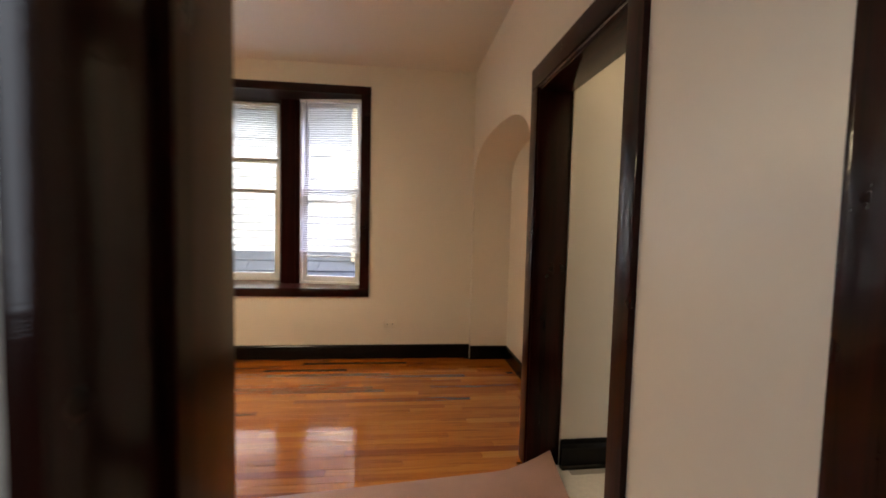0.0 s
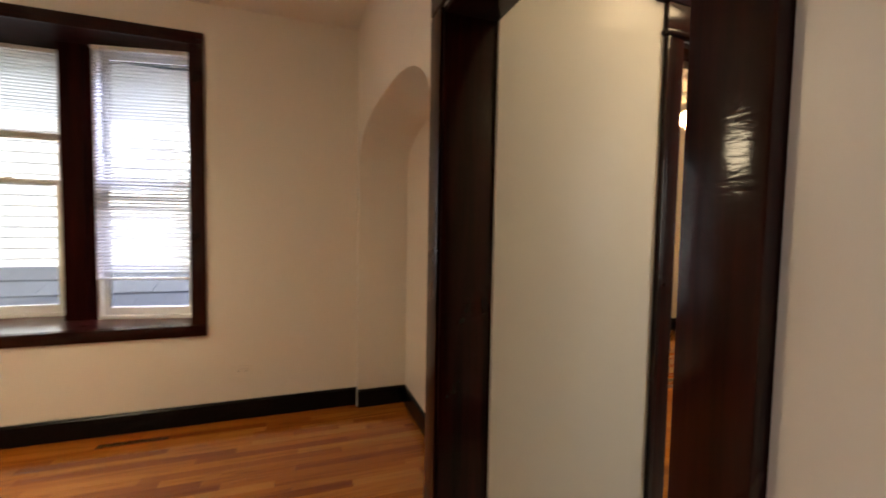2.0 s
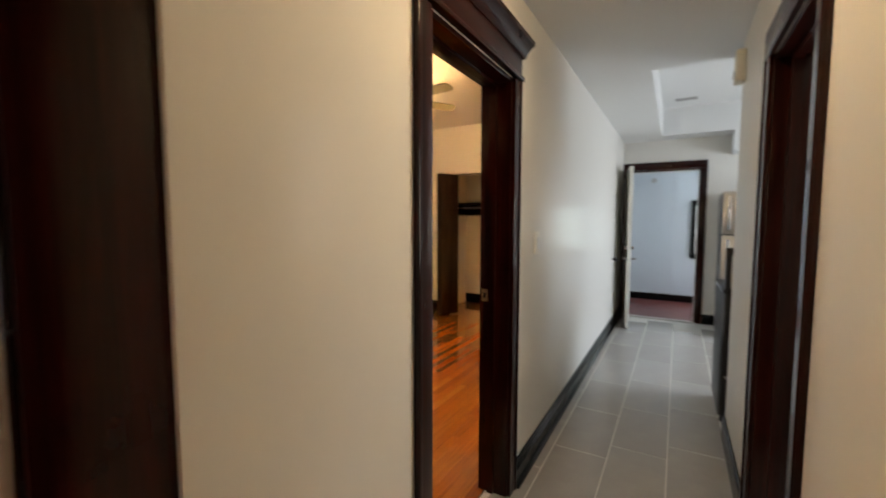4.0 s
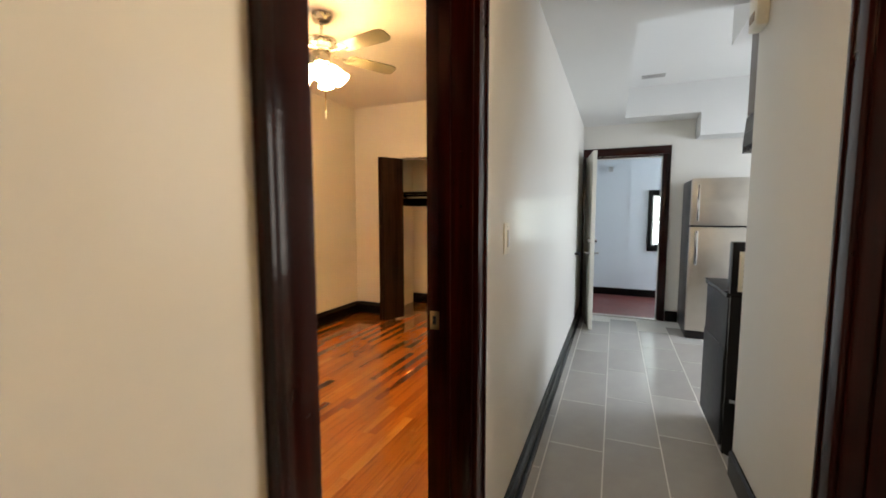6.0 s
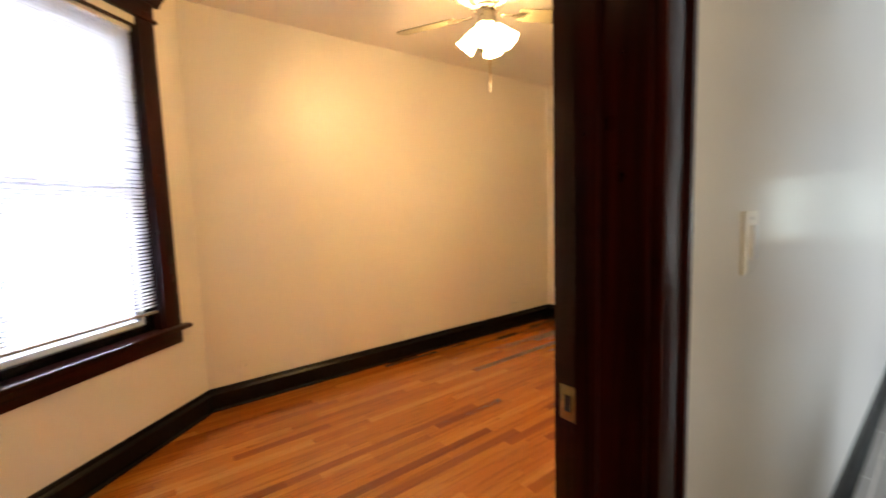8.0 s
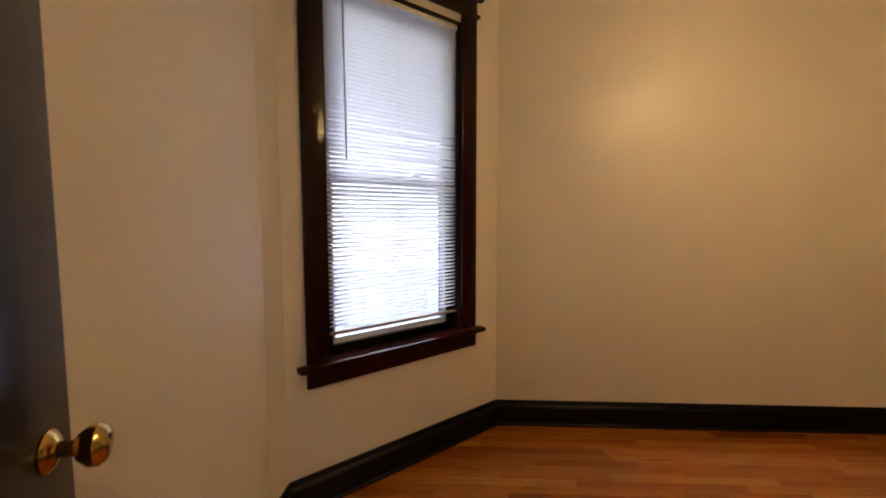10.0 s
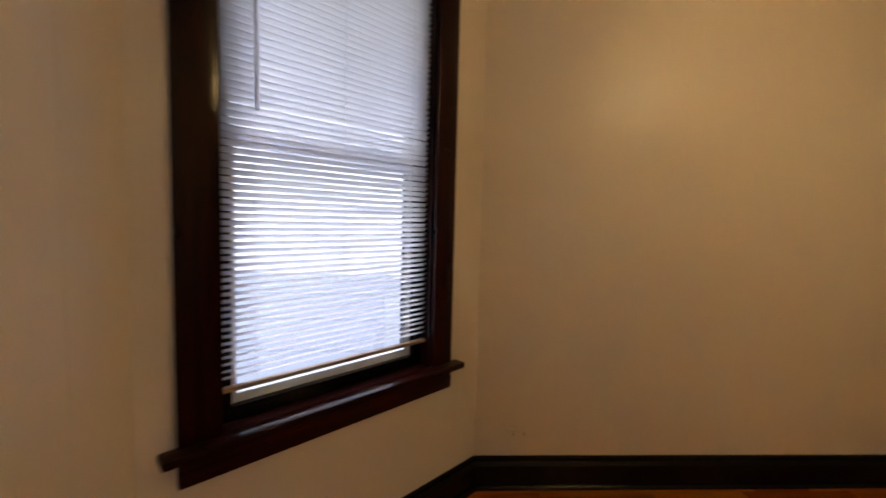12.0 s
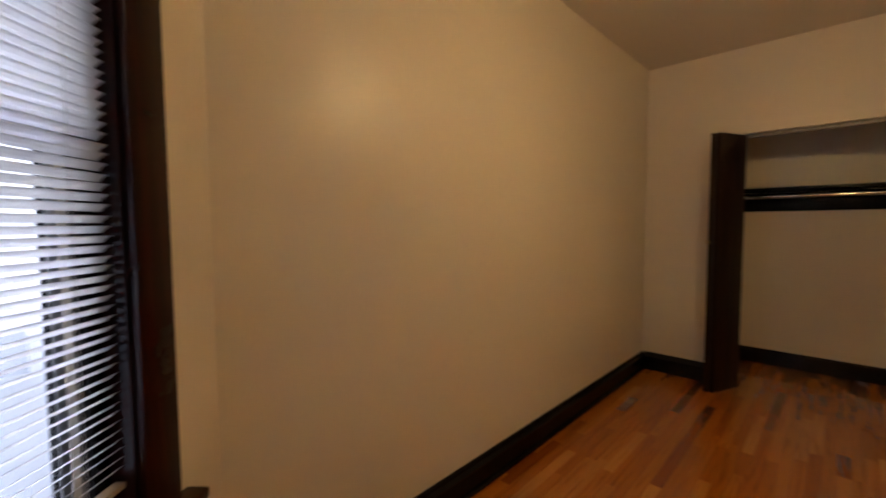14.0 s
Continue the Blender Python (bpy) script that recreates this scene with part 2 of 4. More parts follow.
def prism(bm, pts, lo, hi, axis=2):
    """Extrudes a closed outline along an axis."""
    def at(p, h):
        q = list(p)
        q.insert(axis, h)
        return q
    low, top = [bm.verts.new(at(p, lo)) for p in pts], [bm.verts.new(at(p, hi)) for p in pts]
    n = len(pts)
    bm.faces.new(low)
    bm.faces.new(top)
    for k in range(n):
        bm.faces.new((low[k], low[(k + 1) % n], top[(k + 1) % n], top[k]))
    return bm


def lathe(bm, profile, steps=32, m=Matrix()):
    """A turned shape from (radius, height) pairs."""
    rings = []
    for r, h in profile:
        rings.append([bm.verts.new(m @ Vector((r * math.cos(math.tau * k / steps), r * math.sin(math.tau * k / steps), h)))
                      for k in range(steps)])
    for a, b in zip(rings, rings[1:]):
        for k in range(steps):
            bm.faces.new((a[k], a[(k + 1) % steps], b[(k + 1) % steps], b[k]))
    for ring, flip in ((rings[0], True), (rings[-1], False)):
        if profile[0 if flip else -1][0] > 1e-4:
            bm.faces.new(ring)
    return bm


def rod(bm, a, b, r, steps=12):
    way = Vector(b) - Vector(a)
    m = Matrix.Translation(a) @ way.to_track_quat("Z", "Y").to_matrix().to_4x4()
    return lathe(bm, [(r, 0), (r, way.length)], steps, m)


def obj(name, bm, mat, m=None, smooth=False):
    bmesh.ops.remove_doubles(bm, verts=bm.verts, dist=1e-5)
    bmesh.ops.recalc_face_normals(bm, faces=bm.faces)
    me = bpy.data.meshes.new(name)
    bm.to_mesh(me)
    bm.free()
    me.materials.append(mat)
    if smooth:
        me.shade_smooth()
        me.set_sharp_from_angle(angle=radians(38))
    ob = new(name, me)
    if m is not None:
        ob.matrix_basis = m
    return ob


def part(name, bm, mat, parent, label="", smooth=True):
    ob = obj(name, bm, mat, None, smooth)
    ob.parent = parent
    return tagged(ob, label)


def root(name, m, label, category, group=""):
    ob = new(name)
    ob.empty_display_size = 0.1
    ob.matrix_basis = m
    return tagged(ob, label, category, group)


def built(name, bm, mat, label="", m=None, smooth=False):
    return tagged(obj(name, bm, mat, m, smooth), label, kind="structure")


def along(p0, p1, z=0.0):
    """A frame at p0 with x towards p1 and y to the left."""
    d = Vector(p1) - Vector(p0)
    return pose(p0[0], p0[1], z, 0, 0, math.degrees(math.atan2(d.y, d.x))), d.length


def wall(name, p0, p1, thick, z0, z1, openings, mat, label):
    """A wall from p0 to p1 whose body lies to the left; openings are (from, to, low, high)."""
    m, length = along(p0, p1)
    bm = bmesh.new()
    at = 0.0
    for a, b, lo, hi in sorted(openings):
        if a > at:
            bx(bm, (at, 0, z0), (a, thick, z1))
        if lo > z0:
            bx(bm, (a, 0, z0), (b, thick, lo))
        if hi < z1:
            bx(bm, (a, 0, hi), (b, thick, z1))
        at = b
    if at < length:
        bx(bm, (at, 0, z0), (length, thick, z1))
    me_ob = obj(name, bm, mat, m)
    return tagged(me_ob, label, kind="structure")


def baseboard(p0, p1, tall=0.14, cut=(0, 0), fancy=True):
    """A black skirting along a wall, room to the right of p0-p1."""
    m, length = along(p0, p1)
    if fancy:
        prof = [(0.002, 0), (-0.037, 0), (-0.037, 0.005), (-0.034, 0.013), (-0.028, 0.018), (-0.020, 0.020), (-0.020, tall * 0.66), (-0.024, tall * 0.68), (-0.026, tall * 0.74), (-0.020, tall * 0.80),
                (-0.013, tall * 0.86), (-0.010, tall * 0.95), (-0.006, tall), (0.002, tall)]
    else:
        prof = [(0.002, 0), (-0.018, 0), (-0.018, tall * 0.90), (-0.012, tall * 0.97), (-0.008, tall), (0.002, tall)]
    bm = prism(bmesh.new(), prof, cut[0], length - cut[1], 0)
    return built("baseboard", bm, BLACK, "black gloss painted wooden baseboard along the floor", m)


# ---- the large structure ----
TOP = 2.68
HX, HS = 2.4, 0.024


def north(x, off=0.0):
    """The hall's north wall line."""
    return 2.142 + HS * (x - HX) + off


def south(x, off=0.0):
    return 1.160 + HS * (x - 3.0) + off


def slab(name, a, b, mat, label):
    return built(name, bx(bmesh.new(), a, b), mat, label)


slab("floor_base", (-3.9, -1.6, -0.16), (9.2, 5.3, -0.012), GAP, "dark subfloor under the boards and tiles")
slab("ceiling_living", (-3.9, 0.3, TOP), (1.35, 3.95, TOP + 0.12), CEIL, "warm white painted living room ceiling")
slab("ceiling_bedroom", (1.35, 2.0, TOP), (7.3, 5.3, TOP + 0.12), CEIL, "warm white painted bedroom ceiling")

# living room
wall("wall_north_living", (-3.75, 3.945), (1.115, 3.945), 0.22, 0, TOP, [(1.10, 3.82, 0.60, 2.44)], WALL, "warm white plaster wall round the bay")
slab("wall_west_living", (-3.9, 0.3, 0), (-3.75, 4.15, TOP), WALL, "warm white plaster wall")
ENTRY = (0.207, 1.08)
wall("wall_south_living", (1.115, 0.615), (-3.75, 0.615), 0.26, 0, TOP, [(1.115 - ENTRY[1], 1.115 - ENTRY[0], 0, 2.10)], WALL, "warm white plaster wall round the entry")
# east wall: the stretch beside the hall door
wall("wall_east_living", (1.115, 2.235), (1.115, 0.355), 0.175, 0, TOP, [(0.10, 0.973, 0, 1.975)], WALL, "warm white plaster wall round the hall doorway")

slab("wall_east_living_pier", (1.092, 0.637, 0), (1.114, 1.170, TOP), WALL, "warm white plaster wall beside the hall doorway")


def niche_wall():
    """The thick wall with the arched recess."""
    y0, y1, x0, x1, back = 2.235, 3.945, 1.115, 1.615, 1.468
    n0, n1 = 2.252, 3.885
    c, hw, spring, rise = (n0 + n1) / 2, (n1 - n0) / 2, 1.65, 0.335
    arc = []
    for k in range(33):
        a = math.pi * k / 32
        u = -math.cos(a)
        arc.append((c + hw * u, spring + rise * max(0.0, 1 - abs(u) ** 2.6) ** (1 / 2.6)))
    bm = bmesh.new()
    outline = [(y0, 0), (n0, 0)] + arc + [(n1, 0), (y1, 0), (y1, TOP), (y0, TOP)]
    front = [bm.verts.new((x0, y, z)) for y, z in outline]
    inner = [(n0, 0)] + arc + [(n1, 0)]
    deep = [bm.verts.new((back, y, z)) for y, z in inner]
    edges = [bm.edges.new((front[i], front[(i + 1) % len(front)])) for i in range(len(front))]
    bmesh.ops.triangle_fill(bm, edges=edges, use_beauty=True)
    for k in range(len(inner) - 1):
        bm.faces.new((front[k + 1], front[k + 2], deep[k + 1], deep[k]))
    bm.faces.new(deep)
    far = [bm.verts.new(p) for p in ((x1, y0, 0), (x1, y1, 0), (x1, y1, TOP), (x1, y0, TOP))]
    bm.faces.new(far)
    near = [front[0], front[len(front) - 3], front[-2], front[-1]]
    bm.faces.new((near[0], near[3], far[3], far[0]))
    bm.faces.new((near[1], near[2], far[2], far[1]))
    bm.faces.new((near[3], near[2], far[2], far[3]))
    ob = obj("wall_niche", bm, WALL)
    return tagged(ob, "warm white plaster wall with a wide shallow arched recess", kind="structure")


niche_wall()
slab("wall_bay_corner", (1.115, 3.945, 0), (1.60, 4.36, TOP), WALL, "warm white plaster wall corner")

# hall
wall("wall_north_hall", (1.29, north(1.29)), (7.3, north(7.3)), 0.15, 0, TOP, [(2.062 - 1.29, 2.795 - 1.29, 0, 2.025)], HALL, "glossy warm white hall wall round the bedroom door")
wall("wall_south_hall", (4.06, south(4.06)), (1.27, south(1.27)), 0.12, 0, TOP, [(4.06 - 3.05, 4.06 - 2.395, 0, 2.02)], HALL, "glossy warm white hall wall round the side door")
slab("wall_hall_stub", (1.116, 0.34, 0), (1.29, 0.612, TOP), WALL, "warm white plaster wall end")

# ceilings of hall and kitchen
LOW = 2.43
bm = bmesh.new()
prism(bm, [(1.05, 0.95), (4.32, 0.95), (4.32, north(4.32, 0.02)), (1.05, north(1.05, 0.02))], LOW, LOW + 0.1)
prism(bm, [(4.32, 1.70), (6.96, 1.78), (6.96, north(6.96, 0.02)), (4.32, north(4.32, 0.02))], LOW, LOW + 0.1)
prism(bm, [(6.96, 1.02), (7.35, 1.02), (7.35, north(7.35, 0.02)), (6.96, north(6.96, 0.02))], LOW, LOW + 0.1)
built("ceiling_hall", bm, KCEIL, "white painted lowered hall and kitchen ceiling")
bm = bmesh.new()
bx(bm, (4.30, 1.70, LOW + 0.1), (4.34, 1.20, 2.80))
built("ceiling_step", bm, KCEIL, "white painted ceiling step")
bm = bmesh.new()
prism(bm, [(4.34, 1.70), (6.96, 1.78), (6.96, 1.82), (4.34, 1.74)], LOW + 0.1, 2.80)
bx(bm, (6.96, 1.78, LOW + 0.1), (7.0, 1.02, 2.80))
bx(bm, (6.96, 1.02, 2.18), (7.3, -1.2, 2.80))
bx(bm, (4.0, 1.15, 2.40), (4.86, -0.2, 2.80))
built("trim_ceiling_soffit", bm, KCEIL, "white painted soffit boxing")
slab("ceiling_kitchen", (3.9, -1.6, 2.76), (7.5, 1.9, 2.88), KCEIL, "white painted raised kitchen ceiling")

# kitchen and porch
wall("wall_kitchen_east", (7.316, 2.6), (7.316, -1.2), 0.12, 0, 2.80, [(0.375, 1.26, 0, 2.04)], HALL, "white kitchen wall round the back door")
wall("wall_kitchen_south", (7.3, -1.2), (3.9, -1.2), 0.15, 0, 2.80, [(0.75, 2.05, 0.95, 2.05)], HALL, "white kitchen wall with a window opening")
slab("wall_kitchen_west", (3.94, -1.2, 0), (4.06, 1.05, 2.80), HALL, "white kitchen wall end")
wall("wall_side_room", (3.94, 0.12), (1.2, 0.12), 0.12, 0, TOP, [(0.24, 1.04, 1.07, 2.17)], WALL, "white wall of the side room with a window opening")
slab("wall_side_room_end", (1.27, 0.12, 0), (1.35, 1.02, TOP), WALL, "white wall of the side room")
slab("ceiling_side_room", (1.2, 0.0, 2.45), (3.94, 0.95, 2.55), KCEIL, "white ceiling of the side room")
slab("wall_porch_far", (8.86, -0.7, 0), (8.96, 3.0, 2.75), PORCH, "pale blue-grey panelled porch wall")
wall("wall_porch_south", (8.86, -0.5), (7.42, -0.5), 0.1, 0, 2.75, [(0.2, 1.1, 0.9, 2.1)], PORCH, "pale blue-grey porch wall with a window opening")
slab("wall_porch_north", (7.42, 2.9, 0), (8.86, 3.0, 2.75), PORCH, "pale blue-grey porch wall")
slab("ceiling_porch", (7.42, -0.6, 2.55), (8.96, 3.0, 2.65), PORCH, "pale porch ceiling")
slab("floor_porch", (7.36, -0.6, -0.012), (8.96, 3.0, -0.004), BRICKRED, "worn dark red painted porch floor")
slab("trim_threshold", (7.27, 1.33, -0.012), (7.36, 2.2, 0.012), STEEL, "metal door threshold")

# bedroom
BAY0, BAY1 = (1.615, 4.125), (2.585, 5.012)
slab("wall_west_bedroom", (1.47, 3.946, 0), (1.615, 4.135, TOP), WALL, "warm white plaster wall")
wall("wall_bay_bedroom", BAY0, BAY1, 0.16, 0, TOP, [(0.194, 1.014, 0.62, 2.40)], WALL, "warm white plaster wall round the angled window")
wall("wall_north_bedroom", BAY1, (6.35, 5.012), 0.15, 0, TOP, [], WALL, "warm white plaster bedroom wall")
wall("wall_east_bedroom", (6.185, 5.012), (6.185, 2.31), 0.12, 0, TOP, [(0.60, 2.04, 0, 2.02)], WALL, "warm white plaster wall round the closet")
slab("wall_closet_back", (7.06, 2.34, 0), (7.16, 5.0, TOP), WALL, "warm white closet back wall")
slab("wall_closet_north", (6.32, 4.62, 0), (7.06, 4.72, TOP), WALL, "warm white closet side wall")
slab("wall_closet_south", (6.32, 2.60, 0), (7.06, 2.70, TOP), WALL, "warm white closet side wall")
slab("ceiling_closet", (6.32, 2.6, 2.4), (7.06, 4.7, 2.5), WALL, "closet ceiling")
# the way in
slab("wall_entry_west", (-0.9, -1.6, 0), (-0.8, 0.34, 2.6), WALL, "warm white entry wall")
slab("wall_entry_east", (1.27, -1.6, 0), (1.4, 0.34, 2.6), WALL, "warm white entry wall")
slab("wall_entry_south", (-0.9, -1.6, 0), (1.4, -1.5, 2.6), WALL, "warm white entry wall")
slab("ceiling_entry", (-0.9, -1.6, 2.5), (1.4, 0.34, 2.62), WALL, "warm white entry ceiling")

# baseboards
baseboard((-3.75, 3.945), (1.115, 3.945), 0.128, fancy=False)
baseboard((1.115, 3.885), (1.468, 3.885), 0.128, fancy=False)
baseboard((1.468, 3.865), (1.468, 2.252), 0.128, fancy=False)
baseboard((1.092, 1.168), (1.092, 0.64), 0.128, fancy=False)
baseboard((1.29, north(1.29)), (1.98, north(1.98)), 0.15)
baseboard((2.88, north(2.88)), (7.30, north(7.30)), 0.13)
baseboard((4.05, south(4.05)), (3.17, south(3.17)), 0.13, fancy=False)
baseboard((2.285, south(2.285)), (1.30, south(1.30)), 0.13, fancy=False)
baseboard((7.316, 1.255), (7.316, 1.12), 0.13, fancy=False)
baseboard((1.615, 2.31), (1.615, 4.125), 0.155)
baseboard(BAY0, BAY1, 0.155, cut=(-0.006, 0.006))
baseboard(BAY1, (6.185, 5.012), 0.155)
baseboard((6.185, 4.99), (6.185, 4.43), 0.155)
baseboard((7.06, 4.62), (7.06, 2.7), 0.14, fancy=False)
baseboard((6.185, 2.97), (6.185, 2.40), 0.155)
slab("baseboard_porch", (8.845, 0.0, -0.004), (8.86, 2.9, 0.11), BLACK, "black porch baseboard")


# ---- door and window woodwork ----
def casing(name, m, x0, x1, top, wide, proud, label, crown=False, head=0.11, jamb=0.0, foot=0.0, stops=2, proud_far=None, wide0=None, stop_mat=None):
    """Boards round a doorway in the plane y=0, standing out to -y; the lining runs back to jamb."""
    r = root(name, m, label, "door frame")
    tagged(r, kind="structure")
    if jamb:
        b = bmesh.new()
        bx(b, (x0 - 0.018, -0.001, foot), (x0 + 0.006, jamb, top), 0.001)
        part("jamb", b, WOODV, r)
        b = bmesh.new()
        bx(b, (x1 - 0.006, -0.001, foot), (x1 + 0.018, jamb, top), 0.001)
        part("jamb", b, WOODV, r)
        part("head_jamb", bx(bmesh.new(), (x0 + 0.006, 0.002, top - 0.02), (x1 - 0.006, jamb, top + 0.004), 0.002), WOODH, r)
        mid = jamb * 0.45
        if stops:
            b = bmesh.new()
            if stops == 2:
                bx(b, (x0 + 0.006, mid, foot), (x0 + 0.018, mid + 0.035, top - 0.02))
            bx(b, (x1 - 0.018, mid, foot), (x1 - 0.006, mid + 0.035, top - 0.02))
            bx(b, (x0 + 0.018, mid, top - 0.032), (x1 - 0.018, mid + 0.035, top - 0.02))
            part("door_stop", b, stop_mat or WOODV, r)
    for a, c in ((x0 - (wide0 or wide), x0 - 0.004), (x1 + 0.004, x1 + wide)):
        b = bmesh.new()
        out = proud_far if proud_far and a > x0 else proud
        bx(b, (a, -out, foot), (c, 0.0, top), 0.004)
        outer = a if a < x0 else c
        sgn = 1 if outer == a else -1
        if not proud_far:
            bx(b, (outer, -out - 0.006, foot), (outer + sgn * 0.016, -out + 0.001, top), 0.003)
        part("side_casing", b, WOODV, r)
    if not crown:
        part("head_casing", bx(bmesh.new(), (x0 - wide, -proud - 0.004, top + 0.001), (x1 + wide, 0.0, top + head), 0.004), WOODH, r)
    else:
        b = bmesh.new()
        bx(b, (x0 - (wide0 or wide) - 0.012, -proud - 0.014, top + 0.001), (x1 + wide + 0.012, 0.0, top + 0.021), 0.006)
        part("bead", b, WOODH, r)
        part("head_casing", bx(bmesh.new(), (x0 - (wide0 or wide), -proud - 0.002, top + 0.022), (x1 + wide, 0.0, top + head), 0.003), WOODH, r)
        prof = [(0, top + head), (-proud - 0.006, top + head), (-proud - 0.012, top + head + 0.018), (-proud - 0.034, top + head + 0.040),
                (-proud - 0.048, top + head + 0.050), (-proud - 0.050, top + head + 0.068), (0, top + head + 0.068)]
        b = prism(bmesh.new(), prof, x0 - (wide0 or wide) - 0.045, x1 + wide + 0.045, 0)
        part("crown", b, WOODH, r)
    return r


m, _ = along((1.115, 2.235), (1.115, 0.355))
casing("door_frame_hall", m, 0.10, 0.973, 1.975, 0.090, 0.012, "dark mahogany-stained doorway casing between living room and hall", head=0.105, jamb=0.175, stops=0, proud_far=0.042, wide0=0.10)
m, _ = along((1.29, north(1.29)), (7.3, north(7.3)))
BD = casing("door_frame_bedroom", m, 2.062 - 1.29, 2.795 - 1.29, 2.025, 0.085, 0.018, "dark mahogany-stained bedroom doorway casing with a crown moulding", True, 0.12, jamb=0.15, stops=1, wide0=0.09)
m, _ = along((4.06, south(4.06)), (1.27, south(1.27)))
casing("door_frame_side", m, 1.01, 1.665, 2.02, 0.085, 0.018, "dark mahogany-stained side doorway casing in the hall", head=0.11, jamb=0.12)
m, _ = along((7.316, 2.6), (7.316, -1.2))
casing("door_frame_back", m, 0.375, 1.26, 2.04, 0.08, 0.02, "near-black stained back doorway casing in the kitchen", head=0.10, jamb=0.12, stop_mat=VINYL)
m, _ = along((1.115, 0.615), (-3.75, 0.615))
casing("door_frame_entry", m, 1.115 - ENTRY[1], 1.115 - ENTRY[0], 2.10, 0.034, 0.02, "dark mahogany-stained entry doorway casing", head=0.11, jamb=0.284)


def strike_plate(x, y, z, rz, mat):
    r = root("strike_plate", pose(x, y, z, 0, 0, rz), "small worn brass strike plate on the dark door jamb", "strike plate", "strike plates")
    part("plate", bx(bmesh.new(), (-0.016, -0.0025, -0.03), (0.022, 0.001, 0.03), 0.0015), mat, r)
    part("latch_hole", bx(bmesh.new(), (-0.006, -0.0035, -0.014), (0.006, -0.002, 0.014)), HOLE, r)
    return r


strike_plate(2.7875, north(2.79) + 0.124, 1.0, -90, DULLBRASS)
strike_plate(3.042, 1.03, 1.02, -90, BRASS)


# ---- windows ----
def sash_window(name, m, w, z0, z1, rail, label, frame_mat, liner=None, f=0.022, s=0.038, foot_rail=0.055, foot=0.0):
    """A double-hung window in the plane y=0 (outside at +y), x from 0 to w."""
    r = tagged(root(name, m, label, "window"), kind="structure")
    b = bmesh.new()
    bx(b, (0, 0, z0), (f, 0.09, z1))
    bx(b, (w - f, 0, z0), (w, 0.09, z1))
    bx(b, (f, 0, z1 - f), (w - f, 0.09, z1))
    bx(b, (f, 0, z0), (w - f, 0.09, z0 + f + foot))
    part("window_frame", b, liner or frame_mat, r)
    for lo, hi, y, nm in ((rail - 0.02, z1 - f, 0.055, "upper_sash"), (z0 + f + foot, rail + 0.02, 0.022, "lower_sash")):
        b = bmesh.new()
        bx(b, (f, y, lo), (f + s, y + 0.028, hi), 0.003)
        bx(b, (w - f - s, y, lo), (w - f, y + 0.028, hi), 0.003)
        bx(b, (f + s, y, hi - (0.03 if nm == "lower_sash" else s)), (w - f - s, y + 0.028, hi), 0.003)
        bx(b, (f + s, y, lo), (w - f - s, y + 0.028, lo + (foot_rail if nm == "lower_sash" else 0.03)), 0.003)
        sash = part(nm, b, frame_mat, r)
        pane = part("pane", bx(bmesh.new(), (f + s - 0.003, y + 0.012, lo + 0.02), (w - f - s + 0.003, y + 0.016, hi - 0.02)), GLASS, sash, smooth=False)
        pane.visible_shadow = False
    for k in (0.3, 0.7):
        part("sash_lock", bx(bmesh.new(), (w * k - 0.025, 0.020, rail + 0.02), (w * k + 0.025, 0.05, rail + 0.032), 0.003), frame_mat, r)
    return r


def blind(m, w, top, low, tilt, label, wand=0.5, pitch=0.0205, wand_side=0.08, bottom=RAIL, stack=False, slat=SLAT):
    """A mini blind hung in the plane y=0, its slats and ladders down to low."""
    r = root("mini_blind", m, label, "window blind", "mini blinds")
    part("headrail", bx(bmesh.new(), (0, -0.013, top - 0.026), (w, 0.013, top), 0.003), VINYL, r)
    n = int((top - 0.035 - low - 0.02) / pitch)
    c, s = math.cos(radians(tilt)) * 0.0125, math.sin(radians(tilt)) * 0.0125
    b = bmesh.new()
    pts = [(-c, -s), (-c * 0.4, -s * 0.4 + 0.0016), (c * 0.4, s * 0.4 + 0.0016), (c, s)]
    loop = pts + [(y, z - 0.0005) for y, z in reversed(pts)]
    prism(b, loop, 0.003, w - 0.003, 0)
    one = part("slat", b, slat, r, smooth=False)
    rnd = random.Random(int(w * 1000))
    one.location = (0, 0, top - 0.038)
    for k in range(1, n):
        o = one.copy()
        scene.collection.objects.link(o)
        o.location = (0, 0, top - 0.038 - k * pitch + rnd.uniform(-0.0006, 0.0006))
        o.rotation_euler = (radians(rnd.uniform(-1.2, 1.2)), radians(rnd.uniform(-0.12, 0.12)), 0)
    if stack:
        for k in range(16):
            part("slat", bx(bmesh.new(), (0.003, -0.012, low + 0.014 + k * 0.0022), (w - 0.003, 0.012, low + 0.0155 + k * 0.0022)), VINYL, r, smooth=False)
    part("bottom_rail", bx(bmesh.new(), (0.002, -0.012, low), (w - 0.002, 0.012, low + 0.013), 0.003), bottom, r)
    for k in (0.12, 0.5, 0.88) if w > 0.6 else (0.15, 0.85):
        b = bmesh.new()
        for y in (-0.0135, 0.0135):
            rod(b, (w * k, y, low + 0.01), (w * k, y, top - 0.02), 0.0008, 5)
        part("ladder_cord", b, CORD, r)
    if wand:
        b = rod(bmesh.new(), (w * wand_side, -0.02, top - 0.02), (w * wand_side + 0.006, -0.022, top - 0.02 - wand), 0.0038, 6)
        part("tilt_wand", b, WAND, r)
    return r


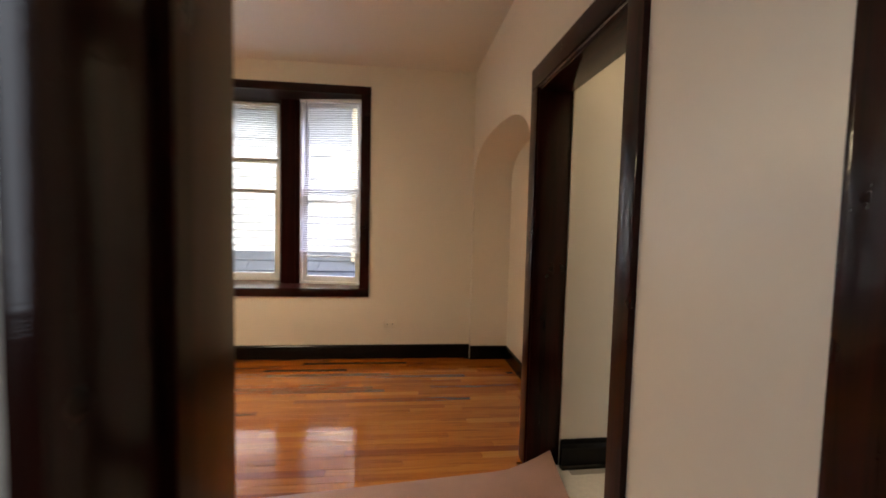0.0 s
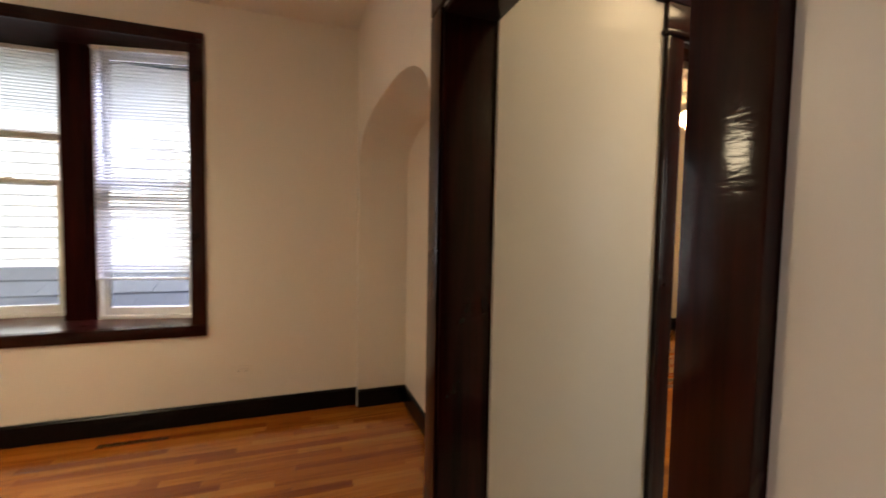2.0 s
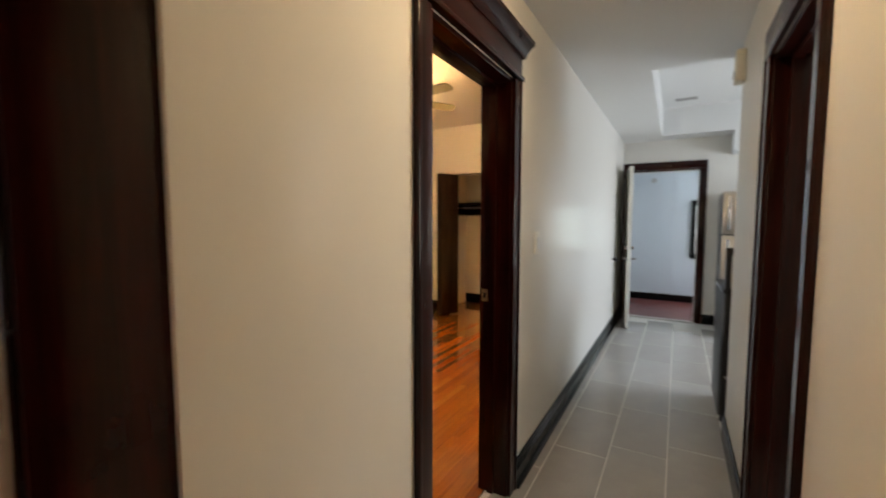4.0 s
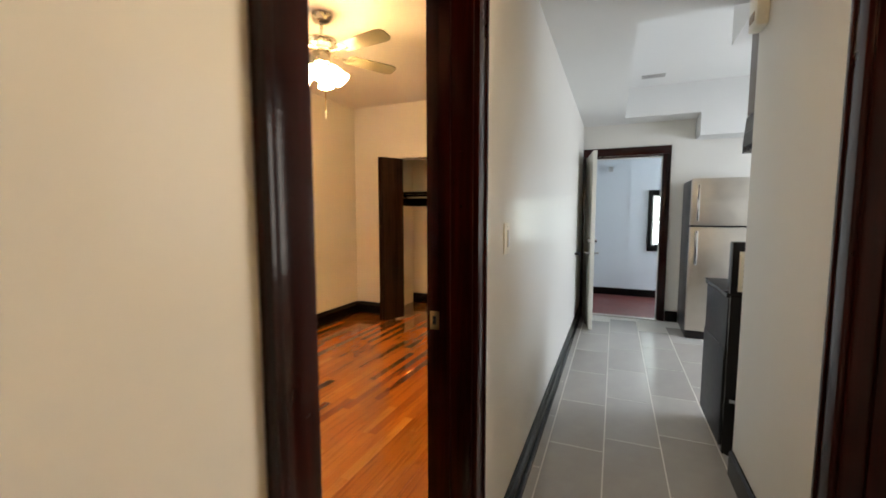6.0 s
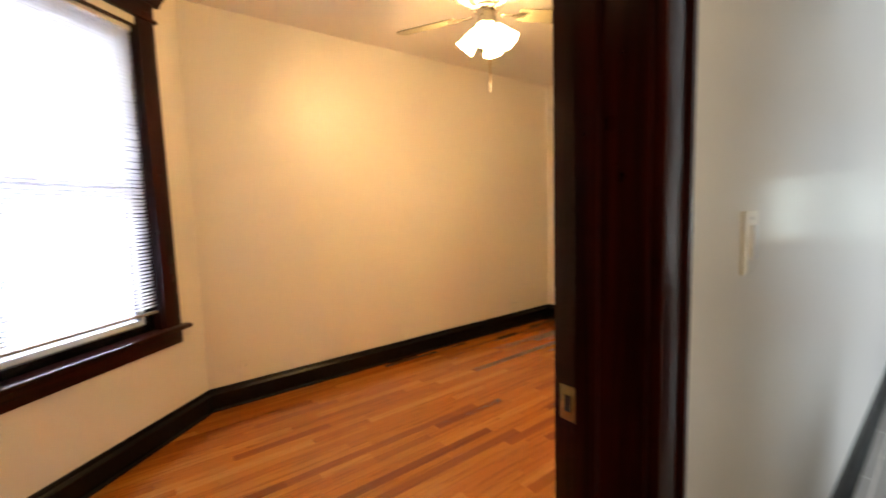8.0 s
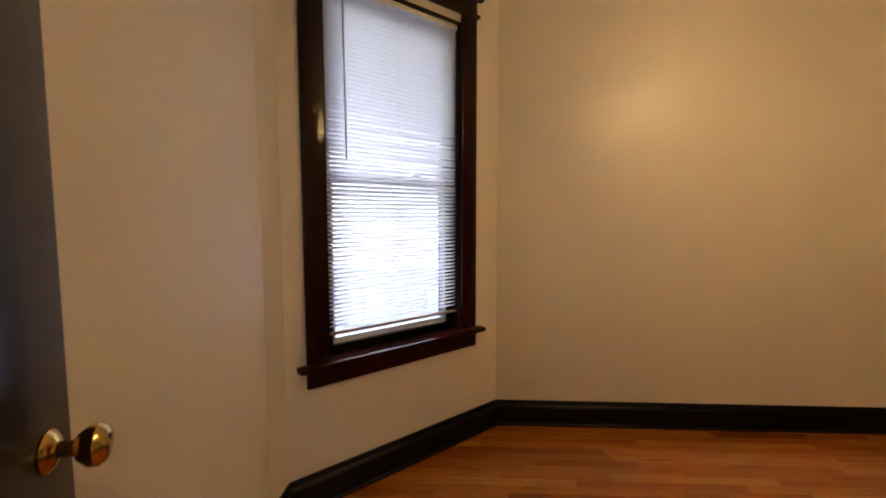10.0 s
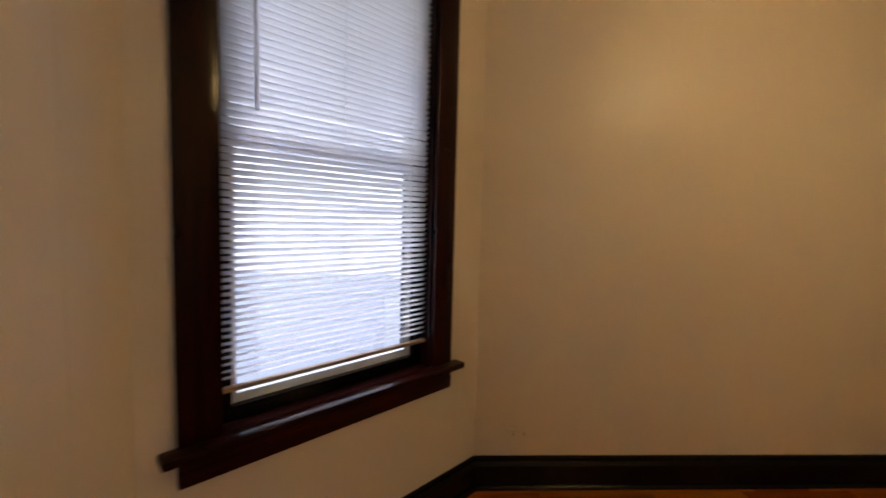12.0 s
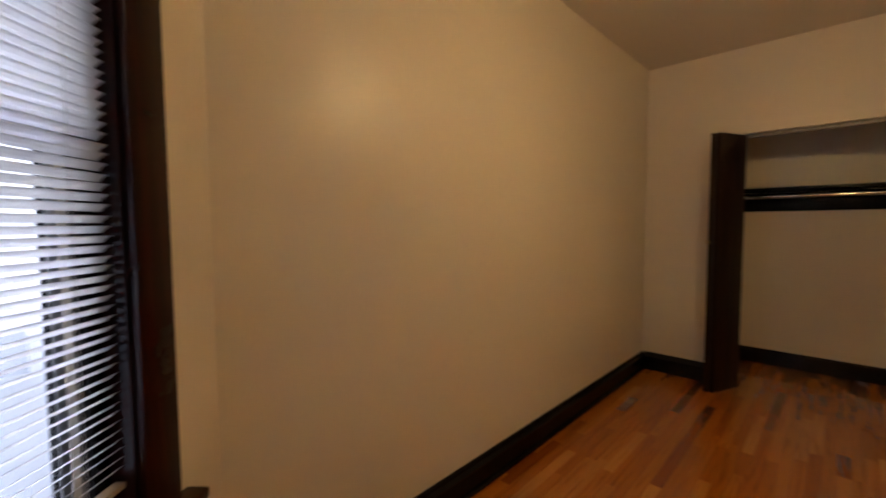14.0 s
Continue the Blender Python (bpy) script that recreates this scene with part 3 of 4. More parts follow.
# living room bay: three facets between a sill and a soffit
BS, BH = 0.655, 2.44
FACETS = [((-2.65, 4.15), (-1.87, 4.325), 0.04, 0.76, 1.08), ((-1.92, 4.45), (-0.66, 4.45), 0.12, 1.14, 1.838), ((-0.60, 4.275), (0.07, 4.15), 0.055, 0.665, 0.925)]
wide_line = [(-2.68, 3.965), (-2.68, 4.30), (-2.0, 4.62), (-0.60, 4.62), (0.10, 4.30), (0.10, 3.965)]
built("trim_bay_sill", prism(bmesh.new(), wide_line, BS - 0.05, BS), WOODH, "dark stained bay window sill board")
built("trim_bay_soffit", prism(bmesh.new(), wide_line, BH - 0.006, BH + 0.05), WOODS, "dark stained bay window head board")
for side in (1, -1):
    out = 0.705 if side > 0 else 0.592
    pts = [(0.515, 4.445), (0.57 if side > 0 else 0.53, 4.27), (out, 4.25 if side > 0 else 4.31), (out + 0.05, 4.42), (out, 4.60), (0.515, 4.60)]
    pts = [(-1.29 + side * x, y) for x, y in pts]
    built("trim_bay_post", prism(bmesh.new(), pts, BS, BH), WOODS, "dark stained post between the bay windows")
r = tagged(root("window_casing_bay", pose(0.02, 3.945, 0), "dark mahogany-stained casing round the three-part bay window", "window casing"), kind="structure")
part("side_casing", bx(bmesh.new(), (0.05, -0.018, BS - 0.0), (0.135, 0.0, 2.415), 0.004), WOODV, r)
part("side_casing", bx(bmesh.new(), (-2.78, -0.018, BS - 0.0), (-2.70, 0.0, 2.415), 0.004), WOODV, r)
part("head_casing", bx(bmesh.new(), (-2.78, -0.020, 2.416), (0.137, 0.0, 2.49), 0.004), WOODH, r)
part("apron", bx(bmesh.new(), (-2.78, -0.018, 0.58), (0.135, 0.0, BS - 0.012), 0.004), WOODH, r)
part("stool", bx(bmesh.new(), (-2.78, -0.026, BS - 0.011), (0.137, 0.0, BS + 0.001), 0.004), WOODH, r)
part("side_lining", bx(bmesh.new(), (0.05, 0.001, BS), (0.068, 0.2, BH)), WOODV, r)
part("side_lining", bx(bmesh.new(), (-2.718, 0.001, BS), (-2.70, 0.2, BH)), WOODV, r)

RAILZ = 1.565
for k, (p0, p1, w0, w1, low) in enumerate(FACETS):
    m, length = along(p0, p1)
    bm = bmesh.new()
    if w0 > 0.03:
        bx(bm, (0, 0, BS), (w0, 0.10, BH))
    if w1 < length - 0.01:
        bx(bm, (w1, 0, BS), (length, 0.10, BH))
    ob = built("trim_mullion", bm, WOODS, "dark stained bay window facing", m)
    nm = "window_%d" % (k + 1)
    sash_window(nm, m @ pose(w0, 0.012, 0), w1 - w0, BS, BH, RAILZ, "white vinyl double-hung window in the dark bay", VINYL)
    lab = ("white mini blind lowered past the middle of the bay side window", "white mini blind partly drawn up in the wide middle bay window",
           "white mini blind lowered almost to the sill in the bay window")[k]
    blind(m @ pose(w0 + 0.012, -0.012, 0), w1 - w0 - 0.024, BH - 0.004, low, (56, 30, 32)[k], lab, 0.72, 0.0215, (0.1, 0.12, 0.12)[k], VINYL, stack=(k == 1), slat=SLAT if k == 0 else SHADEDSLAT)

# bedroom window in the angled wall
m, L = along(BAY0, BAY1)
W0, W1, WZ0, WZ1 = 0.194, 1.014, 0.645, 2.40
sash_window("window_4", m @ pose(W0, 0.055, 0), W1 - W0, WZ0, WZ1, 1.52, "white double-hung sashes in a black frame in the angled wall", VINYL, BLACK, 0.052, 0.022, 0.03, 0.012)
r = tagged(root("window_casing_bedroom", m, "dark mahogany-stained window casing with sill, apron and crown moulding", "window casing"), kind="structure")
part("side_casing", bx(bmesh.new(), (W0 - 0.105, -0.02, 0.668), (W0 + 0.004, 0.0, 2.44), 0.004), WOODV, r)
part("side_casing", bx(bmesh.new(), (W1 - 0.004, -0.02, 0.668), (W1 + 0.105, 0.0, 2.44), 0.004), WOODV, r)
for a, c in ((W0, W0 + 0.012), (W1 - 0.012, W1)):
    part("side_lining", bx(bmesh.new(), (a, 0.001, 0.66), (c, 0.06, WZ1)), WOODV, r)
part("head_lining", bx(bmesh.new(), (W0, 0.001, WZ1 - 0.012), (W1, 0.06, WZ1 + 0.002)), WOODH, r)
part("bead", bx(bmesh.new(), (W0 - 0.12, -0.034, 2.441), (W1 + 0.12, 0.0, 2.46), 0.006), WOODH, r)
part("head_casing", bx(bmesh.new(), (W0 - 0.105, -0.022, 2.461), (W1 + 0.105, 0.0, 2.545), 0.003), WOODH, r)
prof = [(0, 2.545), (-0.026, 2.545), (-0.034, 2.562), (-0.056, 2.584), (-0.068, 2.592), (-0.070, 2.61), (0, 2.61)]
part("crown", prism(bmesh.new(), prof, W0 - 0.15, W1 + 0.15, 0), WOODH, r)
part("stool", bx(bmesh.new(), (W0 - 0.15, -0.062, 0.640), (W1 + 0.15, 0.0, 0.667), 0.009), WOODH, r)
part("inner_sill", bx(bmesh.new(), (W0, 0.0, 0.640), (W1, 0.16, 0.665)), WOODH, r)
part("apron", bx(bmesh.new(), (W0 - 0.105, -0.022, 0.555), (W1 + 0.105, 0.0, 0.639), 0.006), WOODH, r)
blind(m @ pose(W0 + 0.014, 0.030, 0), W1 - W0 - 0.028, WZ1 - 0.014, 0.770, -36, "white mini blind lowered nearly to the dark wooden sill", 0.78, 0.0205, 0.12, RAIL)

# ---- doors ----
def knob(parent, x, y, z, way, mat, name="door_knob"):
    """A turned knob standing out along y."""
    prof = [(0.0001, 0), (0.028, 0), (0.028, 0.004), (0.022, 0.009), (0.011, 0.013), (0.011, 0.030), (0.019, 0.036), (0.028, 0.048),
            (0.0285, 0.058), (0.022, 0.066), (0.012, 0.069), (0.0001, 0.070)]
    m = Matrix.Translation((x, y, z)) @ Euler((radians(-90 * way), 0, 0)).to_matrix().to_4x4()
    return part(name, lathe(bmesh.new(), prof, 24, m), mat, parent)


def bedroom_door():
    r = root("bedroom_door", pose(2.078, north(2.09) + 0.168, 0, 0, 0, 113), "dark glossy bedroom door with brass knob, swung open into the bedroom", "door")
    part("door_leaf", bx(bmesh.new(), (0.0, -0.018, 0.012), (0.72, 0.018, 2.0), 0.003), DOORM, r)
    knob(r, 0.655, -0.018, 1.015, -1, BRASS).name = "door_knob"
    knob(r, 0.655, 0.018, 1.015, 1, BRASS)
    part("latch_plate", bx(bmesh.new(), (0.717, -0.011, 0.985), (0.7225, 0.011, 1.045), 0.001), BRASS, r)
    for z in (0.25, 1.05, 1.8):
        part("hinge", rod(bmesh.new(), (-0.006, 0.020, z - 0.045), (-0.006, 0.020, z + 0.045), 0.006), BRASS, r)


bedroom_door()


def back_door():
    r = root("back_door", pose(7.30, 2.205, 0, 0, 0, 190.2), "cream painted kitchen back door standing open, with lever and deadbolt", "door")
    part("door_leaf", bx(bmesh.new(), (0.0, -0.021, 0.012), (0.81, 0.021, 2.02), 0.003), DOORW, r)
    for y, w in ((-0.021, -1), (0.021, 1)):
        b = lathe(bmesh.new(), [(0.0001, 0), (0.03, 0), (0.03, 0.008), (0.0001, 0.010)], 20, Matrix.Translation((0.74, y, 0.88)) @ Euler((radians(-90 * w), 0, 0)).to_matrix().to_4x4())
        rod(b, (0.74, y, 0.88), (0.74, y + w * 0.05, 0.88), 0.009)
        rod(b, (0.745, y + w * 0.05, 0.88), (0.63, y + w * 0.052, 0.88), 0.008)
        part("lever_handle", b, CHROME, r)
        b = lathe(bmesh.new(), [(0.0001, 0), (0.03, 0), (0.028, 0.012), (0.0001, 0.014)], 20, Matrix.Translation((0.74, y, 1.02)) @ Euler((radians(-90 * w), 0, 0)).to_matrix().to_4x4())
        bx(b, (0.735, y + w * 0.012, 1.005), (0.745, y + w * 0.03, 1.035), 0.002)
        part("deadbolt", b, CHROME, r)
    for z in (0.25, 1.02, 1.8):
        part("hinge", rod(bmesh.new(), (-0.006, 0.022, z - 0.045), (-0.006, 0.022, z + 0.045), 0.006), CHROME, r)
    return r


back_door()
r = root("door_bumper", pose(6.36, north(6.36), 0.885), "small dark round knob bumper on the hall wall", "door stop")
part("plate", lathe(bmesh.new(), [(0.0001, 0), (0.022, 0), (0.022, 0.006), (0.0001, 0.007)], 16, Euler((radians(90), 0, 0)).to_matrix().to_4x4()), CHROME, r)
part("cap", lathe(bmesh.new(), [(0.012, 0.007), (0.012, 0.03), (0.026, 0.038), (0.028, 0.052), (0.018, 0.062), (0.0001, 0.064)], 16, Euler((radians(90), 0, 0)).to_matrix().to_4x4()), DARKP, r)


def bifold():
    r = root("bifold_door", pose(6.17, 4.425, 0), "dark brown bifold closet door folded open beside the closet", "closet door")
    one = part("leaf_outer", bx(bmesh.new(), (0.0, -0.014, 0.02), (0.30, 0.014, 2.0), 0.003), BIFOLD, r)
    one.matrix_basis = pose(0.0, 0.0, 0, 0, 0, 176)
    two = part("leaf_inner", bx(bmesh.new(), (0.0, -0.014, 0.02), (0.31, 0.014, 2.0), 0.003), BIFOLD, r)
    two.matrix_basis = pose(-0.295, -0.015, 0, 0, 0, -23)
    k = lathe(bmesh.new(), [(0.006, 0), (0.006, 0.012), (0.014, 0.018), (0.013, 0.026), (0.0001, 0.028)], 16, pose(-0.28, 0.035, 1.18, 0, -90, 0))
    part("closet_knob", k, DULLBRASS, r)


bifold()
r = tagged(root("closet_shelf", pose(6.32, 2.70, 0), "black painted closet shelf on cleats with a metal hanging rod", "closet shelf"), "")
part("shelf_board", bx(bmesh.new(), (0.33, 0.0, 1.600), (0.738, 1.92, 1.622), 0.003), BLACK, r)
part("back_cleat", bx(bmesh.new(), (0.718, 0.0, 1.43), (0.738, 1.92, 1.598), 0.003), BLACK, r)
part("side_cleat", bx(bmesh.new(), (0.20, 1.90, 1.43), (0.716, 1.918, 1.598), 0.003), BLACK, r)
part("hanging_rod", rod(bmesh.new(), (0.42, 0.01, 1.552), (0.42, 1.898, 1.552), 0.016, 16), CHROME, r)
for y in (0.0, 1.885):
    part("rod_socket", rod(bmesh.new(), (0.42, y, 1.552), (0.42, y + 0.014, 1.552), 0.028, 16), CHROME, r)
slab("trim_closet_track", (6.235, 3.0, 1.995), (6.265, 4.42, 2.018), VENT, "metal bifold track under the closet header")


# ---- switches, outlets, vents ----
def plate(name, m, w, h, label, kind, group, horizontal=False):
    r = root(name, m, label, kind, group)
    mat = WALL if horizontal else PLATE
    part("cover_plate", bx(bmesh.new(), (-w / 2, -0.006, -h / 2), (w / 2, 0.0, h / 2), 0.0025), mat, r)
    return r


r = plate("light_switch", pose(3.215, north(3.215), 1.24, 0, 0, 1.7), 0.082, 0.125, "ivory rocker light switch on the hall wall", "light switch", "")
part("rocker", bx(bmesh.new(), (-0.002, -0.011, -0.034), (0.030, -0.005, 0.034), 0.002), WHITEP, r)
part("screw", rod(bmesh.new(), (0, -0.0075, 0.048), (0, -0.005, 0.048), 0.003, 8), CHROME, r)


def outlet(m, label):
    r = plate("wall_outlet", m, 0.118, 0.072, label, "power outlet", "wall outlets", True)
    for x in (-0.024, 0.024):
        part("socket_face", bx(bmesh.new(), (x - 0.017, -0.009, -0.014), (x + 0.017, -0.005, 0.014), 0.004), WALL, r)
        part("slot", bx(bmesh.new(), (x - 0.006, -0.0095, 0.003), (x + 0.004, -0.0085, 0.005)), HOLE, r)
        part("slot", bx(bmesh.new(), (x - 0.006, -0.0095, -0.005), (x + 0.004, -0.0085, -0.003)), HOLE, r)


outlet(pose(2.80, 5.012, 0.265), "wall-coloured outlet low on the wall near the angled corner")
outlet(pose(5.60, 5.012, 0.265), "wall-coloured outlet low on the wall near the closet corner")
outlet(pose(0.36, 3.945, 0.325), "wall-coloured outlet low on the living room wall")


def vent(x, y, z, w, d, rz, label, mat=VENT):
    r = root("ceiling_vent", pose(x, y, z, 0, 0, rz), label, "air vent", "ceiling vents")
    b = bmesh.new()
    for a, c in (((-w / 2, -d / 2), (w / 2, -d / 2 + 0.02)), ((-w / 2, d / 2 - 0.02), (w / 2, d / 2)), ((-w / 2, -d / 2 + 0.02), (-w / 2 + 0.02, d / 2 - 0.02)), ((w / 2 - 0.02, -d / 2 + 0.02), (w / 2, d / 2 - 0.02))):
        bx(b, (*a, -0.008), (*c, 0.0))
    part("frame", b, mat, r)
    part("backing", bx(bmesh.new(), (-w / 2 + 0.02, -d / 2 + 0.02, -0.002), (w / 2 - 0.02, d / 2 - 0.02, 0.0)), HOLE, r)
    n = int((d - 0.05) / 0.018)
    for k in range(n):
        y0 = -d / 2 + 0.028 + k * 0.018
        part("louvre", prism(bmesh.new(), [(y0, -0.008), (y0 + 0.012, -0.003), (y0 + 0.012, -0.0045), (y0, -0.0095)], -w / 2 + 0.02, w / 2 - 0.02, 0), mat, r, smooth=False)


vent(-1.55, 3.62, TOP, 0.25, 0.14, 0, "grey metal louvred vent in the living room ceiling")
vent(6.58, 1.52, 2.76, 0.22, 0.10, 90, "small pale grey vent in the raised kitchen ceiling", PALEVENT)


# ---- lamps ----
def ceiling_fan():
    r = root("ceiling_fan", pose(3.95, 3.66, TOP - 0.001), "brushed nickel ceiling fan with maple blades and lit frosted glass shades", "ceiling fan")
    DROP = Matrix.Translation((0, 0, -0.025))
    part("canopy", lathe(bmesh.new(), [(0.0001, 0), (0.062, 0), (0.064, -0.02), (0.056, -0.05), (0.030, -0.062), (0.0001, -0.064)], 32), NICKEL, r)
    part("downrod", rod(bmesh.new(), (0, 0, -0.155), (0, 0, -0.055), 0.012), NICKEL, r)
    part("motor", lathe(bmesh.new(), [(0.0001, -0.125), (0.05, -0.128), (0.10, -0.145), (0.115, -0.170), (0.112, -0.178), (0.098, -0.180), (0.097, -0.188), (0.092, -0.190),
                                      (0.090, -0.20), (0.084, -0.202), (0.080, -0.215), (0.050, -0.225), (0.0001, -0.226)], 40, DROP), NICKEL, r)
    part("switch_housing", lathe(bmesh.new(), [(0.045, -0.225), (0.056, -0.235), (0.056, -0.295), (0.040, -0.315), (0.028, -0.335), (0.0001, -0.34)], 32, DROP), NICKEL, r)
    for k in range(5):
        a = 45 + 72 * k
        m = pose(0, 0, -0.262, 0, 0, a)
        b = bmesh.new()
        bx(b, (0.085, -0.014, -0.004), (0.20, 0.014, 0.002), 0.002)
        bx(b, (0.19, -0.035, -0.002), (0.235, 0.035, 0.002), 0.0015)
        part("blade_arm", b, NICKEL, r).matrix_basis = m
        b = bmesh.new()
        out = [(0.19, -0.048), (0.28, -0.054), (0.52, -0.062), (0.558, -0.054), (0.575, -0.033), (0.575, 0.033), (0.558, 0.054), (0.52, 0.062), (0.28, 0.054), (0.19, 0.048)]
        prism(b, out, 0.003, 0.009, 2)
        part("blade", b, BLADE, r).matrix_basis = m @ pose(0, 0, 0, -12, 0, 0)
    for k in range(4):
        a = 30 + 90 * k
        m = pose(0, 0, -0.335, 0, 0, a) @ pose(0.048, 0, -0.004, 0, 138, 0)
        prof = [(0.87 * q, 0.87 * h) for q, h in ((0.018, 0.0), (0.032, 0.012), (0.042, 0.045), (0.050, 0.090), (0.058, 0.125), (0.066, 0.150),
                                                  (0.063, 0.150), (0.055, 0.125), (0.046, 0.090), (0.038, 0.045), (0.026, 0.014), (0.015, 0.003))]
        b = bmesh.new()
        rings = []
        for rad, h in prof:
            wave = 0.07 * max(0, (h - 0.08) / 0.07)
            rings.append([b.verts.new(((rad * (1 + wave * math.cos(6 * t))) * math.cos(t), (rad * (1 + wave * math.cos(6 * t))) * math.sin(t), h)) for t in (math.tau * j / 36 for j in range(36))])
        for p, q in zip(rings, rings[1:]):
            for j in range(36):
                b.faces.new((p[j], p[(j + 1) % 36], q[(j + 1) % 36], q[j]))
        part("glass_shade", b, FANGLASS, r).matrix_basis = m
        part("shade_holder", lathe(bmesh.new(), [(0.0001, -0.03), (0.015, -0.03), (0.022, -0.01), (0.024, 0.006), (0.0001, 0.006)], 20), NICKEL, r).matrix_basis = m
    b = rod(bmesh.new(), (0.01, -0.012, -0.36), (0.01, -0.012, -0.64), 0.0028, 6)
    part("pull_chain", b, BRASS, r)
    part("chain_fob", lathe(bmesh.new(), [(0.0001, 0), (0.006, 0.004), (0.009, 0.03), (0.005, 0.055), (0.0001, 0.058)], 12, pose(0.01, -0.012, -0.695)), PLATE, r)


ceiling_fan()


def bowl_pendant():
    c = (-1.15, 2.50)
    r = root("bowl_pendant", pose(c[0], c[1], TOP), "lit alabaster glass bowl pendant on brushed nickel rods", "pendant lamp")
    part("canopy", lathe(bmesh.new(), [(0.0001, 0), (0.065, 0), (0.067, -0.012), (0.05, -0.028), (0.0001, -0.03)], 28), NICKEL, r)
    part("stem", rod(bmesh.new(), (0, 0, -0.16), (0, 0, -0.02), 0.009), NICKEL, r)
    R, z = 0.26, -0.62
    prof = [(0.0001, z - 0.105)] + [(R * math.sin(a), z - 0.105 * math.cos(a)) for a in (math.pi / 2 * k / 10 for k in range(1, 11))]
    prof += [(R - 0.006, z), *((((R - 0.006) * math.sin(a), z - 0.098 * math.cos(a))) for a in (math.pi / 2 * k / 10 for k in range(9, 0, -1))), (0.0001, z - 0.098)]
    part("glass_bowl", lathe(bmesh.new(), prof, 48), BOWL, r)
    part("rim", lathe(bmesh.new(), [(R + 0.001, z - 0.012), (R + 0.010, z - 0.010), (R + 0.012, z + 0.004), (R + 0.004, z + 0.012), (R - 0.004, z + 0.006), (R + 0.001, z - 0.012)], 48), NICKEL, r)
    for k in range(3):
        a = math.tau * k / 3 + 0.5
        part("arm", rod(bmesh.new(), (0.008 * math.cos(a), 0.008 * math.sin(a), -0.15), (R * math.cos(a), R * math.sin(a), z + 0.008), 0.006), NICKEL, r)
    part("finial", lathe(bmesh.new(), [(0.0001, z - 0.135), (0.010, z - 0.125), (0.014, z - 0.108), (0.0001, z - 0.104)], 16), NICKEL, r)


bowl_pendant()
r = root("hall_ceiling_light", pose(2.25, 1.62, LOW), "lit opal glass flush dome light on the hall ceiling", "ceiling light")
part("pan", lathe(bmesh.new(), [(0.0001, 0), (0.15, 0), (0.152, -0.012), (0.14, -0.020), (0.0001, -0.02)], 36), NICKEL, r)
part("dome", lathe(bmesh.new(), [(0.13, -0.02), (0.132, -0.035), (0.115, -0.065), (0.07, -0.088), (0.0001, -0.095)], 36), HALLGLASS, r)
r = root("door_chime", pose(3.98, south(3.98), 2.26, 0, 0, 181.7), "beige plastic door chime box high on the hall wall", "door chime")
part("chime_cover", bx(bmesh.new(), (-0.06, -0.05, -0.09), (0.06, 0, 0.09), 0.012), PLATE, r)
part("grille", bx(bmesh.new(), (-0.035, -0.053, -0.06), (0.035, -0.049, -0.02), 0.002), RAIL, r)


# ---- kitchen things ----
def refrigerator():
    r = root("refrigerator", pose(6.60, 1.12, 0, 0, 0, -90), "stainless steel top-freezer refrigerator with dark grey sides against the kitchen wall", "refrigerator")
    part("cabinet", bx(bmesh.new(), (0, 0.065, 0.05), (0.76, 0.69, 1.68), 0.006), GREYP, r)
    part("base_grille", bx(bmesh.new(), (0.01, 0.03, 0.0), (0.75, 0.64, 0.085), 0.004), DARKP, r)
    part("freezer_door", bx(bmesh.new(), (0.002, 0.0, 1.205), (0.758, 0.06, 1.69), 0.012), STEEL, r)
    part("fridge_door", bx(bmesh.new(), (0.002, 0.0, 0.09), (0.758, 0.06, 1.19), 0.012), STEEL, r)
    for z0, z1 in ((1.25, 1.63), (0.80, 1.15)):
        b = bmesh.new()
        bx(b, (0.045, -0.055, z0), (0.075, -0.035, z1), 0.008)
        bx(b, (0.05, -0.04, z0 + 0.01), (0.07, 0.002, z0 + 0.04), 0.004)
        bx(b, (0.05, -0.04, z1 - 0.04), (0.07, 0.002, z1 - 0.01), 0.004)
        part("handle", b, CHROME, r)
    part("hinge_cap", bx(bmesh.new(), (0.70, 0.01, 1.691), (0.75, 0.09, 1.705), 0.004), GREYP, r)


refrigerator()


